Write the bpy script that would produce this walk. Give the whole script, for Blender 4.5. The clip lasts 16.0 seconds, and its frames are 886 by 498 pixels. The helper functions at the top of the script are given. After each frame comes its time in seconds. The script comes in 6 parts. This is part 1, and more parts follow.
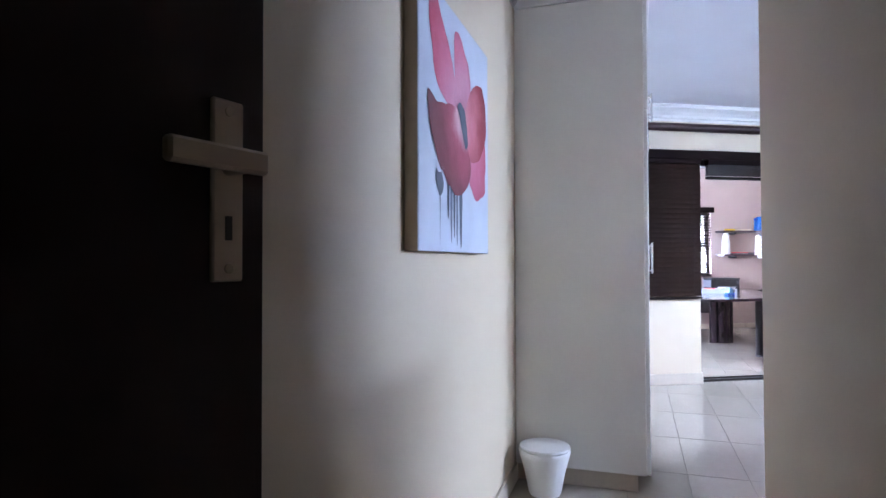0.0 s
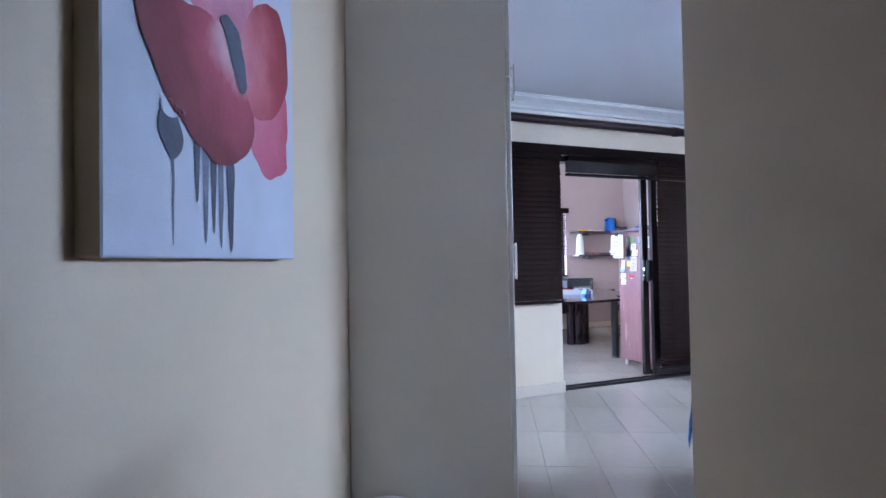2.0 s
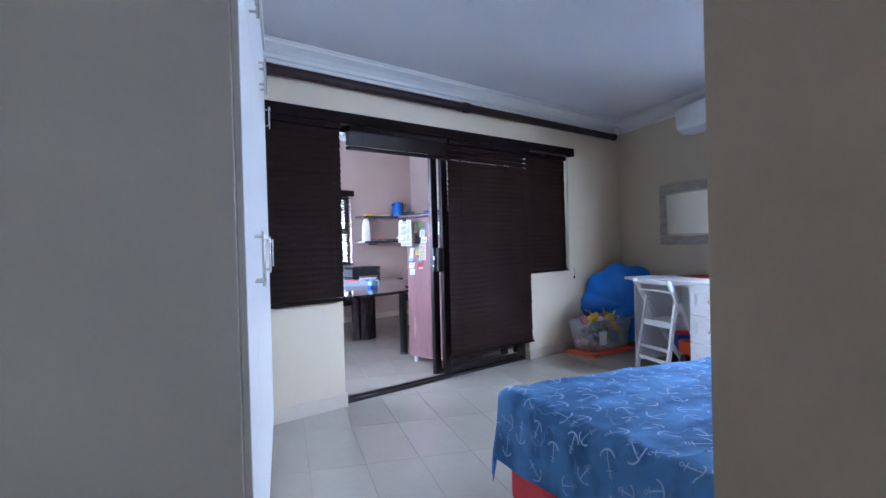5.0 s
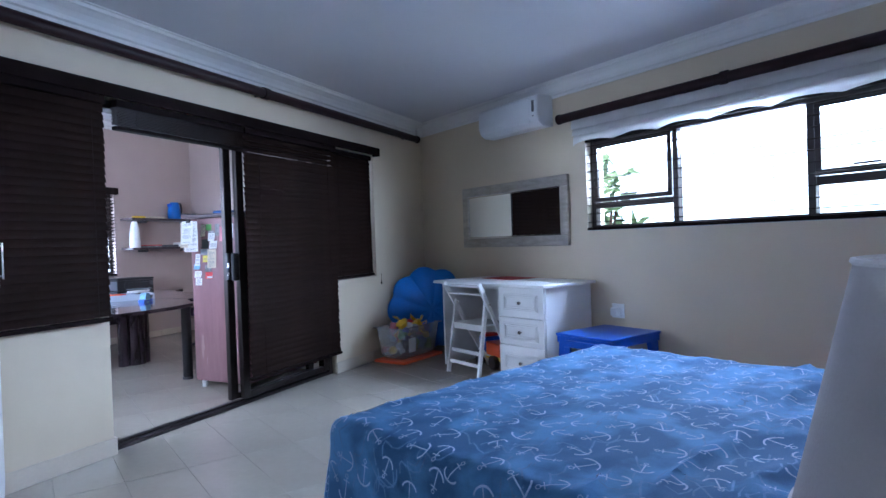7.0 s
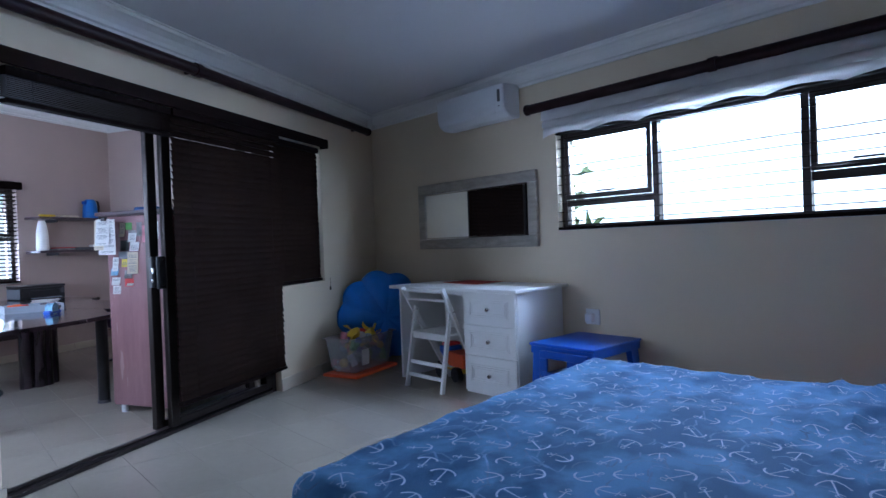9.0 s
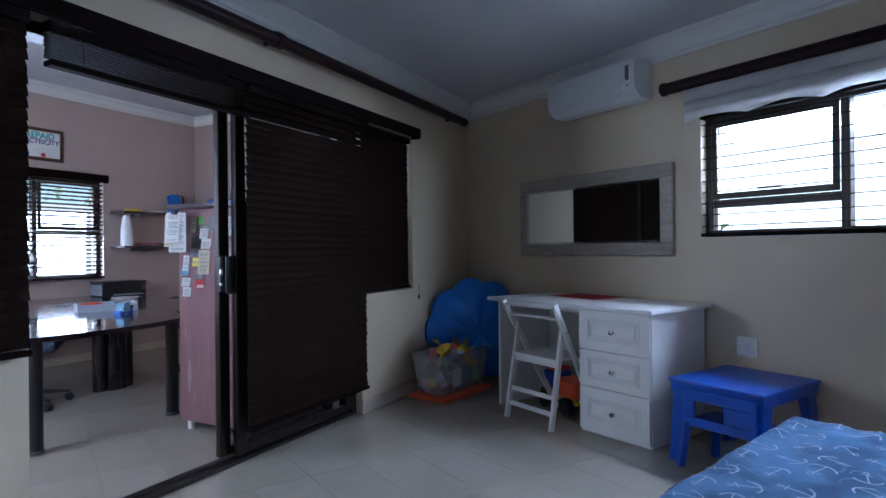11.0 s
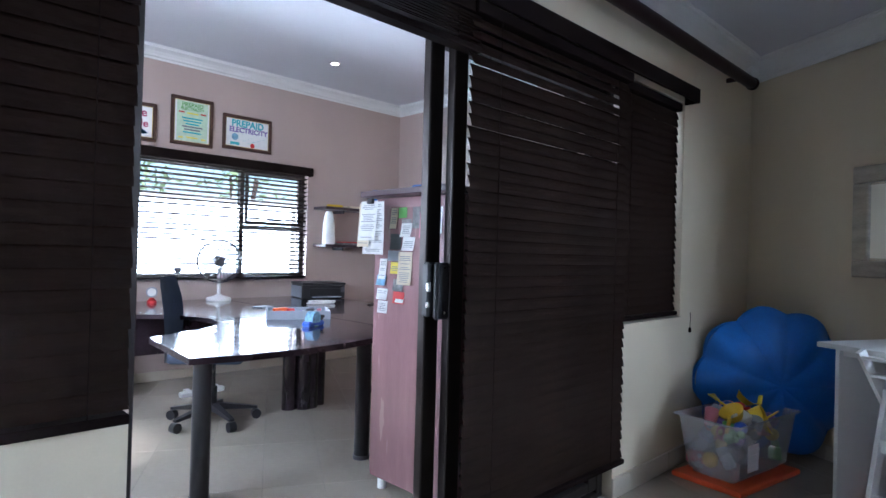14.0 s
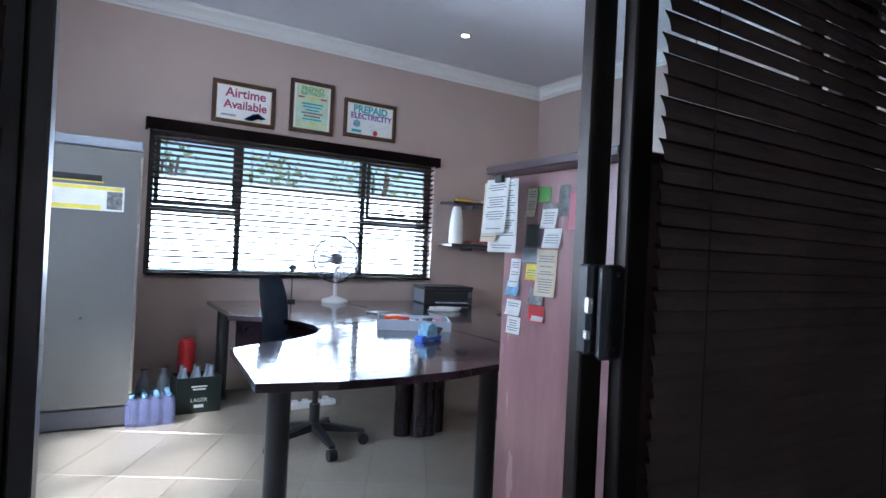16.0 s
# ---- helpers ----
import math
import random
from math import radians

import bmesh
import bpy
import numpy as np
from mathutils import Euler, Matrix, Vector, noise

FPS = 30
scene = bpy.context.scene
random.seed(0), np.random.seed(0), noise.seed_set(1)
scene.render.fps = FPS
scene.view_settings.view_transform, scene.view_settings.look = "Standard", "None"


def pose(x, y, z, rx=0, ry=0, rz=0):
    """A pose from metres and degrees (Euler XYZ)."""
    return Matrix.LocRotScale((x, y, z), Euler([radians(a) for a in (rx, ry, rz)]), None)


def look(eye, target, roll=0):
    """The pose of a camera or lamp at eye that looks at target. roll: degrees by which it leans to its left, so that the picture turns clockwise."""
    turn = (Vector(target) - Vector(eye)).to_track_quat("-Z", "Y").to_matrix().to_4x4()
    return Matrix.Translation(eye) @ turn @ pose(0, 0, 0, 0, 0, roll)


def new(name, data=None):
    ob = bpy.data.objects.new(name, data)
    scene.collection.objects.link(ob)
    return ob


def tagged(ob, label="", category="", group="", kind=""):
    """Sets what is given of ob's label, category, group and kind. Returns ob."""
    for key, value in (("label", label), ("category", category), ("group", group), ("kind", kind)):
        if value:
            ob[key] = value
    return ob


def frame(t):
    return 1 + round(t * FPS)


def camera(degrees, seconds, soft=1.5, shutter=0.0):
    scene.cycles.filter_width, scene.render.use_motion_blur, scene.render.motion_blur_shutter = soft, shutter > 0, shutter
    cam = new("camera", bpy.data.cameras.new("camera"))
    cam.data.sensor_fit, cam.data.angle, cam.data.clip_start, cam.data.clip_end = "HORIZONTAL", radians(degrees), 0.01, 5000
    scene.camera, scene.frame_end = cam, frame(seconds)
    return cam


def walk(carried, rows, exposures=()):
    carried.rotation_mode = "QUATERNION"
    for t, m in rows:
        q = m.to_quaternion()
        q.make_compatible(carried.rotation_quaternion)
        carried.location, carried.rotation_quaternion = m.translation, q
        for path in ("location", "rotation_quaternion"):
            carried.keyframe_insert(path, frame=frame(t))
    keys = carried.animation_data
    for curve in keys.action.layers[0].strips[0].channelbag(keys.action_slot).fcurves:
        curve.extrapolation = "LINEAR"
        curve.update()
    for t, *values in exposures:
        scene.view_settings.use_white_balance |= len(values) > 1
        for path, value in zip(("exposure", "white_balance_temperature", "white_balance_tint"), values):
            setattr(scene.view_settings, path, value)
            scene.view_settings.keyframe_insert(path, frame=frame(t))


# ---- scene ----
cam = camera(74.0, 16.0)
PATH = [
    (0, (0.194, 0.322, 1.127), (0.551, 2.289, 1.168), -0.15),
    (0.5, (0.237, 0.496, 1.135), (0.758, 2.426, 1.176), -0.34),
    (1, (0.283, 0.623, 1.131), (0.925, 2.517, 1.180), -0.75),
    (1.5, (0.387, 0.786, 1.134), (1.150, 2.634, 1.176), -0.87),
    (2, (0.521, 0.958, 1.140), (1.318, 2.791, 1.185), -0.99),
    (2.5, (0.610, 1.109, 1.129), (1.474, 2.913, 1.175), -1.11),
    (3, (0.692, 1.257, 1.128), (1.650, 3.012, 1.171), -1.25),
    (5.5, (1.150, 1.718, 1.181), (2.658, 3.032, 1.151), -1.70),
    (6, (1.206, 1.831, 1.172), (2.839, 2.985, 1.146), -1.93),
    (6.5, (1.209, 1.961, 1.151), (2.948, 2.948, 1.135), -1.97),
    (7, (1.277, 2.026, 1.155), (3.081, 2.889, 1.133), -1.98),
    (7.5, (1.380, 2.106, 1.147), (3.229, 2.867, 1.127), -2.12),
    (8, (1.445, 2.186, 1.155), (3.332, 2.848, 1.131), -2.16),
    (10.5, (2.080, 2.715, 1.146), (3.933, 3.469, 1.149), -1.00),
    (11, (2.229, 2.823, 1.155), (4.010, 3.734, 1.155), -0.57),
    (11.5, (2.379, 2.973, 1.151), (4.102, 3.988, 1.157), -0.13),
    (12, (2.523, 3.154, 1.150), (4.226, 4.203, 1.160), 0.14),
    (12.5, (2.647, 3.284, 1.158), (4.317, 4.385, 1.169), 0.30),
    (13, (2.808, 3.460, 1.171), (4.410, 4.658, 1.186), 0.83),
    (13.5, (2.933, 3.588, 1.170), (4.442, 4.901, 1.186), 1.18),
    (14, (3.052, 3.780, 1.163), (4.453, 5.207, 1.178), 1.54),
    (14.5, (3.174, 3.970, 1.168), (4.496, 5.471, 1.181), 1.79),
    (15, (3.277, 4.103, 1.159), (4.533, 5.660, 1.171), 2.02),
    (15.5, (3.421, 4.264, 1.158), (4.555, 5.912, 1.166), 2.43),
    (16, (3.552, 4.392, 1.140), (4.594, 6.099, 1.151), 2.79),
]
EXPOSURES = [(0, 2.1, 5500, 24), (1, 1.65, 5400, 24), (3, 1.4, 5200, 20), (5.5, 1.2, 5250, 20), (8, 0.55, 5050, 17), (10.5, -0.1, 5300, 18), (12, 0.3, 5500, 16), (13.5, 0.8, 5600, 15), (14.5, 0.8, 5600, 14), (16, 0.35, 5500, 12)]
walk(cam, [(t, look(eye, target, roll)) for t, eye, target, roll in PATH], EXPOSURES)

# ---- light ----
world = bpy.data.worlds.new("world")
scene.world = world
world.use_nodes = True
sky = world.node_tree.nodes.new("ShaderNodeTexSky")
sky.sky_type, sky.sun_disc, sky.sun_elevation, sky.sun_rotation = "NISHITA", False, radians(44), radians(236)
back = world.node_tree.nodes["Background"]
back.inputs["Strength"].default_value = 0.15
world.node_tree.links.new(sky.outputs["Color"], back.inputs["Color"])
sun = new("sun", bpy.data.lights.new("sun", "SUN"))
sun.data.energy, sun.data.angle, sun.data.color = 5.0, radians(6), (1, 0.95, 0.88)
sun.matrix_world = look((0, 0, 7), (6, 4, 0))

# the bedroom and passage stand at an angle to the office: BED turns their plan into the world
BED = pose(0, 0, 0, 0, 0, -28.5)


def window_lamp(name, m, width, height, power, color):
    ob = new(name, bpy.data.lights.new(name, "AREA"))
    ob.data.shape, ob.data.size, ob.data.size_y, ob.data.energy, ob.data.color = "RECTANGLE", width, height, power, color
    ob.matrix_world = m
    return ob


window_lamp("bedroom_window_light", BED @ pose(4.31, 4.52, 1.87, 30, 0, 90), 2.25, 0.2, 96, (0.74, 0.86, 1.0))
window_lamp("office_window_light", pose(5.11, 9.40, 1.23, 88, 0, 180), 2.34, 0.72, 118, (0.80, 0.89, 1.0))
window_lamp("office_side_light", pose(2.54, 6.9, 1.45, 84, 0, -90), 1.5, 1.05, 38, (0.84, 0.91, 1.0))

# ---- materials ----


def mat(name, color, rough=0.6, metal=0.0, var=0.12, scale=4.0, grain=60.0, bump=0.15, stretch=(1, 1, 1), coat=0.0, random_var=0.0, rough_var=0.08, second=None, mix=(0.45, 0.6), spec=0.5):
    """A surface with blotches at one scale and grain at another; second: a colour that the blotches bring in."""
    m = bpy.data.materials.new(name)
    m.use_nodes = True
    nt = m.node_tree
    n, l = nt.nodes, nt.links
    bsdf = n["Principled BSDF"]
    bsdf.inputs["Metallic"].default_value = metal
    bsdf.inputs["Coat Weight"].default_value = coat
    bsdf.inputs["Specular IOR Level"].default_value = spec
    tc = n.new("ShaderNodeTexCoord")
    mp = n.new("ShaderNodeMapping")
    mp.inputs["Scale"].default_value = stretch
    l.new(tc.outputs["Object"], mp.inputs["Vector"])
    big, fine = n.new("ShaderNodeTexNoise"), n.new("ShaderNodeTexNoise")
    big.inputs["Scale"].default_value, big.inputs["Detail"].default_value = scale, 4
    fine.inputs["Scale"].default_value, fine.inputs["Detail"].default_value = grain, 6
    for t in (big, fine):
        l.new(mp.outputs["Vector"], t.inputs["Vector"])
    ramp = n.new("ShaderNodeValToRGB")
    c = Vector(color)
    dark = c * (1 - var)
    light = Vector([min(1, v * (1 + var)) for v in c]) if second is None else Vector(second)
    ramp.color_ramp.elements[0].position, ramp.color_ramp.elements[1].position = mix if second else (0.3, 0.7)
    ramp.color_ramp.elements[0].color, ramp.color_ramp.elements[1].color = (*dark, 1), (*light, 1)
    l.new(big.outputs["Fac"], ramp.inputs["Fac"])
    hsv = n.new("ShaderNodeHueSaturation")
    l.new(ramp.outputs["Color"], hsv.inputs["Color"])
    ma = n.new("ShaderNodeMapRange")
    ma.inputs["To Min"].default_value, ma.inputs["To Max"].default_value = 1 - var, 1 + var
    l.new(fine.outputs["Fac"], ma.inputs["Value"])
    if random_var:
        info, add = n.new("ShaderNodeObjectInfo"), n.new("ShaderNodeMath")
        add.operation = "MULTIPLY_ADD"
        add.inputs[1].default_value = random_var
        l.new(info.outputs["Random"], add.inputs[0])
        l.new(ma.outputs["Result"], add.inputs[2])
        l.new(add.outputs[0], hsv.inputs["Value"])
    else:
        l.new(ma.outputs["Result"], hsv.inputs["Value"])
    l.new(hsv.outputs["Color"], bsdf.inputs["Base Color"])
    rr = n.new("ShaderNodeMapRange")
    rr.inputs["To Min"].default_value, rr.inputs["To Max"].default_value = max(0.02, rough - rough_var), min(1, rough + rough_var)
    l.new(big.outputs["Fac"], rr.inputs["Value"])
    l.new(rr.outputs["Result"], bsdf.inputs["Roughness"])
    if bump:
        b = n.new("ShaderNodeBump")
        b.inputs["Strength"].default_value, b.inputs["Distance"].default_value = bump, 0.002
        l.new(fine.outputs["Fac"], b.inputs["Height"])
        l.new(b.outputs["Normal"], bsdf.inputs["Normal"])
    return m


def glass(name, color=(0.9, 0.95, 0.95), rough=0.0):
    m = bpy.data.materials.new(name)
    m.use_nodes = True
    nt = m.node_tree
    b = nt.nodes["Principled BSDF"]
    b.inputs["Base Color"].default_value = (*color, 1)
    b.inputs["Transmission Weight"].default_value, b.inputs["Roughness"].default_value, b.inputs["IOR"].default_value = 1.0, rough, 1.1
    return m


def sheer(name, color, alpha):
    """Thin clear plastic or glass, with gloss."""
    m = bpy.data.materials.new(name)
    m.use_nodes = True
    b = m.node_tree.nodes["Principled BSDF"]
    b.inputs["Base Color"].default_value = (*color, 1)
    b.inputs["Alpha"].default_value, b.inputs["Roughness"].default_value = alpha, 0.12
    return m


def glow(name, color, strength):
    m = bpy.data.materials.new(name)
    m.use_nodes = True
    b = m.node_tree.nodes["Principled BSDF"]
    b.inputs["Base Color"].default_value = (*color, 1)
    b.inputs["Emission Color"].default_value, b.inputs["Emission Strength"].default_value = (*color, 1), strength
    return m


M = {}
M["cream"] = mat("cream_wall_paint", (0.62, 0.53, 0.385), 0.5, var=0.04, scale=1.5, grain=160, bump=0.2)
M["taupe"] = mat("taupe_wall_paint", (0.46, 0.36, 0.32), 0.55, var=0.05, scale=1.5, grain=160, bump=0.2)
M["ceiling"] = mat("ceiling_paint", (0.62, 0.62, 0.64), 0.7, var=0.03, scale=1.2, grain=120, bump=0.1)
M["cornice"] = mat("cornice_paint", (0.74, 0.74, 0.72), 0.5, var=0.03, bump=0.05)
M["tile"] = mat("floor_tile", (0.40, 0.355, 0.29), 0.15, var=0.06, scale=2.2, grain=30, bump=0.03, random_var=0.035)
M["grout"] = mat("grout", (0.30, 0.265, 0.215), 0.8, var=0.15, scale=8)
M["white"] = mat("white_lacquer", (0.8, 0.8, 0.78), 0.32, var=0.03, scale=3, grain=90, bump=0.04)
M["ward"] = mat("wardrobe_board", (0.76, 0.75, 0.70), 0.38, var=0.03, scale=2, grain=90, bump=0.05)
M["skirt"] = mat("skirting_tile", (0.55, 0.48, 0.38), 0.3, var=0.08, scale=3, bump=0.05)
M["wenge"] = mat("dark_stained_wood", (0.009, 0.0057, 0.005), 0.6, spec=0.015, var=0.25, scale=3, grain=40, bump=0.15, stretch=(1, 8, 8))
M["slat"] = mat("blind_slat", (0.0125, 0.0072, 0.0052), 0.65, spec=0.02, var=0.3, scale=3, grain=40, bump=0.1, stretch=(1, 8, 8), random_var=0.15)
M["rod"] = mat("curtain_rod_wood", (0.02, 0.007, 0.008), 0.45, spec=0.2, var=0.2, scale=3, grain=30, stretch=(1, 8, 8))
M["alu"] = mat("bronze_aluminium", (0.035, 0.028, 0.025), 0.35, 0.6, var=0.1, bump=0.02)
M["black"] = mat("black_plastic", (0.02, 0.02, 0.022), 0.4, var=0.15, bump=0.05)
M["glass"] = glass("window_glass")
M["mirror"] = mat("mirror_silver", (0.85, 0.87, 0.86), 0.02, 1.0, var=0.0, bump=0.0, rough_var=0.0)
M["silver"] = mat("silver_frame", (0.42, 0.38, 0.32), 0.35, 0.35, var=0.18, scale=9, grain=60, bump=0.2, stretch=(1, 1, 3))
M["chrome"] = mat("satin_chrome", (0.62, 0.6, 0.57), 0.25, 0.9, var=0.05, bump=0.02)
M["duvet"] = mat("blue_cotton", (0.085, 0.225, 0.46), 0.85, var=0.12, scale=5, grain=220, bump=0.25, second=(0.145, 0.34, 0.62))
M["print"] = mat("pale_print", (0.42, 0.56, 0.76), 0.85, var=0.15, scale=20, grain=200, bump=0.1)
M["print_soft"] = mat("soft_print", (0.15, 0.30, 0.54), 0.85, var=0.2, scale=20, grain=200, bump=0.1)
M["navy"] = mat("navy_cotton", (0.035, 0.09, 0.24), 0.85, var=0.2, scale=6, grain=200, bump=0.2)
M["red_cloth"] = mat("red_cloth", (0.45, 0.015, 0.025), 0.75, var=0.12, scale=6, grain=200, bump=0.2)
M["redmat"] = mat("red_place_mat", (0.5, 0.02, 0.02), 0.6, var=0.08, scale=20, grain=300, bump=0.3)
M["bluep"] = mat("blue_plastic", (0.012, 0.09, 0.5), 0.35, var=0.08, scale=5, grain=60, bump=0.05)
M["shell"] = mat("faded_blue_plastic", (0.01, 0.14, 0.50), 0.4, var=0.12, scale=5, grain=60, bump=0.06)
M["orange"] = mat("orange_plastic", (0.75, 0.1, 0.02), 0.4, var=0.08, bump=0.04)
M["yellow"] = mat("yellow_plastic", (0.75, 0.5, 0.02), 0.4, var=0.08, bump=0.04)
M["redp"] = mat("red_plastic", (0.6, 0.03, 0.03), 0.4, var=0.08, bump=0.04)
M["green"] = mat("green_plastic", (0.1, 0.35, 0.06), 0.4, var=0.08, bump=0.04)
M["pinkp"] = mat("pink_plastic", (0.6, 0.2, 0.25), 0.4, var=0.08, bump=0.04)
M["clear"] = sheer("clear_plastic", (0.75, 0.76, 0.8), 0.3)
M["lamp"] = mat("lampshade_cloth", (0.70, 0.68, 0.70), 0.85, var=0.05, scale=6, grain=260, bump=0.25)
M["lampin"] = mat("lampshade_lining", (0.62, 0.6, 0.62), 0.8, var=0.05)
M["fabric"] = mat("white_voile", (0.74, 0.73, 0.72), 0.85, var=0.05, scale=6, grain=200, bump=0.15)
M["desktop"] = mat("espresso_melamine", (0.03, 0.02, 0.026), 0.14, var=0.3, scale=4, grain=50, bump=0.03, stretch=(1, 6, 1), coat=0.5)
M["cab"] = mat("mahogany_melamine", (0.23, 0.125, 0.13), 0.25, var=0.12, scale=2.5, grain=30, bump=0.04, stretch=(6, 6, 0.7), coat=0.4)
M["cabtop"] = mat("dark_cabinet_top", (0.05, 0.03, 0.035), 0.3, var=0.2, bump=0.04)
M["paper"] = mat("paper", (0.78, 0.78, 0.76), 0.8, var=0.05, scale=12, grain=120, bump=0.08)
M["paperb"] = mat("cream_paper", (0.68, 0.6, 0.45), 0.8, var=0.08, scale=12)
M["papery"] = mat("yellow_paper", (0.8, 0.68, 0.1), 0.8, var=0.08, scale=12)
M["paperd"] = mat("printed_card", (0.2, 0.2, 0.2), 0.5, var=0.5, scale=30)
M["paperbl"] = mat("blue_card", (0.2, 0.4, 0.55), 0.6, var=0.3, scale=30)
M["ink"] = mat("grey_ink", (0.2, 0.2, 0.22), 0.8, var=0.1)
M["fridge"] = mat("grey_metallic_door", (0.21, 0.21, 0.205), 0.3, 0.45, var=0.04, scale=2, bump=0.02)
M["dgrey"] = mat("dark_grey_plastic", (0.09, 0.09, 0.1), 0.45, var=0.1, bump=0.05)
M["grey"] = mat("grey_plastic", (0.3, 0.33, 0.38), 0.45, var=0.08, bump=0.05)
M["chaircloth"] = mat("slate_upholstery", (0.04, 0.055, 0.085), 0.9, var=0.2, scale=10, grain=300, bump=0.4)
M["purplecloth"] = mat("plum_upholstery", (0.045, 0.03, 0.07), 0.9, var=0.2, scale=10, grain=300, bump=0.4)
M["frame"] = mat("brown_picture_frame", (0.07, 0.03, 0.018), 0.35, var=0.25, scale=8, bump=0.1)
M["gold"] = mat("gilt_edge", (0.55, 0.42, 0.16), 0.35, 0.5, var=0.1)
M["teal"] = mat("teal_ink", (0.05, 0.42, 0.45), 0.7, var=0.1)
M["maroon"] = mat("maroon_ink", (0.35, 0.03, 0.1), 0.7, var=0.1)
M["purple"] = mat("purple_ink", (0.18, 0.1, 0.35), 0.7, var=0.1)
M["blueink"] = mat("blue_ink", (0.05, 0.3, 0.65), 0.7, var=0.1)
M["mint"] = mat("pale_green_paper", (0.55, 0.68, 0.5), 0.8, var=0.1, scale=20)
M["canvas"] = mat("canvas_ground", (0.52, 0.57, 0.66), 0.8, var=0.07, scale=5, grain=350, bump=0.35)
M["canvas_side"] = mat("raw_canvas_edge", (0.50, 0.40, 0.29), 0.8, var=0.1, scale=8, grain=300, bump=0.3)


def petal_paint(name, stops):
    """Oil paint that runs from pale by the flower's heart to deep at the petal's tip."""
    m = mat(name, stops[0], 0.6, var=0.15, scale=9, grain=140, bump=0.4)
    n, l = m.node_tree.nodes, m.node_tree.links
    tc, d, no = n.new("ShaderNodeTexCoord"), n.new("ShaderNodeVectorMath"), n.new("ShaderNodeTexNoise")
    d.operation = "DISTANCE"
    d.inputs[1].default_value = (0.43, -0.045, 0.45)
    no.inputs["Scale"].default_value, no.inputs["Detail"].default_value = 11, 5
    l.new(tc.outputs["Object"], d.inputs[0])
    l.new(tc.outputs["Object"], no.inputs["Vector"])
    ad = n.new("ShaderNodeMath")
    ad.operation = "MULTIPLY_ADD"
    ad.inputs[1].default_value = 0.16
    l.new(no.outputs["Fac"], ad.inputs[0])
    l.new(d.outputs["Value"], ad.inputs[2])
    r = n.new("ShaderNodeValToRGB")
    for k, (p, c) in enumerate(zip((0.10, 0.20, 0.32, 0.45), stops)):
        e = r.color_ramp.elements[k] if k < 2 else r.color_ramp.elements.new(p)
        e.position, e.color = p, (*c, 1)
    l.new(ad.outputs[0], r.inputs["Fac"])
    hsv = next(x for x in n if x.bl_idname == "ShaderNodeHueSaturation")
    l.new(r.outputs["Color"], hsv.inputs["Color"])
    return m


M["petal_dark"] = petal_paint("crimson_oil_paint", ((0.66, 0.46, 0.50), (0.36, 0.05, 0.09), (0.16, 0.004, 0.018), (0.10, 0.003, 0.012)))
M["petal_red"] = petal_paint("red_oil_paint", ((0.58, 0.26, 0.30), (0.50, 0.13, 0.17), (0.28, 0.01, 0.025), (0.18, 0.006, 0.015)))
M["petal_pink"] = petal_paint("rose_oil_paint", ((0.35, 0.10, 0.16), (0.56, 0.24, 0.33), (0.52, 0.12, 0.20), (0.42, 0.04, 0.09)))
M["paintgrey"] = mat("slate_oil_paint", (0.06, 0.075, 0.11), 0.6, var=0.3, scale=12, grain=120, bump=0.4)
M["paintwash"] = mat("thin_grey_wash", (0.16, 0.19, 0.25), 0.7, var=0.3, scale=14, grain=120, bump=0.3)
M["doorwood"] = mat("mahogany_door", (0.018, 0.007, 0.007), 0.45, spec=0.35, var=0.3, scale=2, grain=40, bump=0.12, stretch=(8, 8, 1))
M["beige"] = mat("beige_handle", (0.5, 0.42, 0.33), 0.35, 0.5, var=0.06, bump=0.03)
M["bottle"] = sheer("bottle_glass", (0.6, 0.68, 0.78), 0.4)
M["crate"] = mat("dark_green_carton", (0.012, 0.02, 0.016), 0.5, var=0.2, bump=0.05)
M["acwhite"] = mat("air_conditioner_plastic", (0.72, 0.74, 0.76), 0.4, var=0.02, bump=0.02)
M["leaf"] = mat("garden_leaf", (0.17, 0.25, 0.10), 0.5, var=0.35, scale=8, grain=60, bump=0.2, second=(0.30, 0.40, 0.19))
M["garden_wall"] = mat("white_garden_wall", (0.82, 0.82, 0.8), 0.8, var=0.05, scale=2)
M["lawn"] = mat("lawn_ground", (0.09, 0.13, 0.04), 0.9, var=0.3, scale=3, grain=80, bump=0.5)
M["blade"] = sheer("smoky_fan_blade", (0.62, 0.60, 0.62), 0.6)
M["wrap"] = sheer("shrink_wrap_film", (0.22, 0.24, 0.42), 0.35)
M["water"] = sheer("water_bottle", (0.22, 0.25, 0.46), 0.45)
# emission stands in for dazzling daylight outdoors, on a panel that is no lamp
M["backdrop_glow"] = glow("glowing_backdrop", (0.95, 1.0, 1.0), 1.7)
M["downlight"] = glow("downlight_bulb", (1.0, 0.97, 0.92), 12)


# ---- building helpers ----
def box(bm, x0, x1, y0, y1, z0, z1, bevel=0.0, m=None, seg=1):
    made = bmesh.ops.create_cube(bm, size=1, matrix=Matrix.Translation(((x0 + x1) / 2, (y0 + y1) / 2, (z0 + z1) / 2)) @ Matrix.Diagonal((x1 - x0, y1 - y0, z1 - z0, 1)))
    verts = made["verts"]
    if bevel:
        edges = list({e for v in verts for e in v.link_edges})
        r = bmesh.ops.bevel(bm, geom=edges, offset=bevel, segments=seg, affect="EDGES", profile=0.6)
        verts = list({v for f in r["faces"] for v in f.verts} | {v for v in verts if v.is_valid})
    if m is not None:
        bmesh.ops.transform(bm, matrix=m, verts=verts)
    return verts


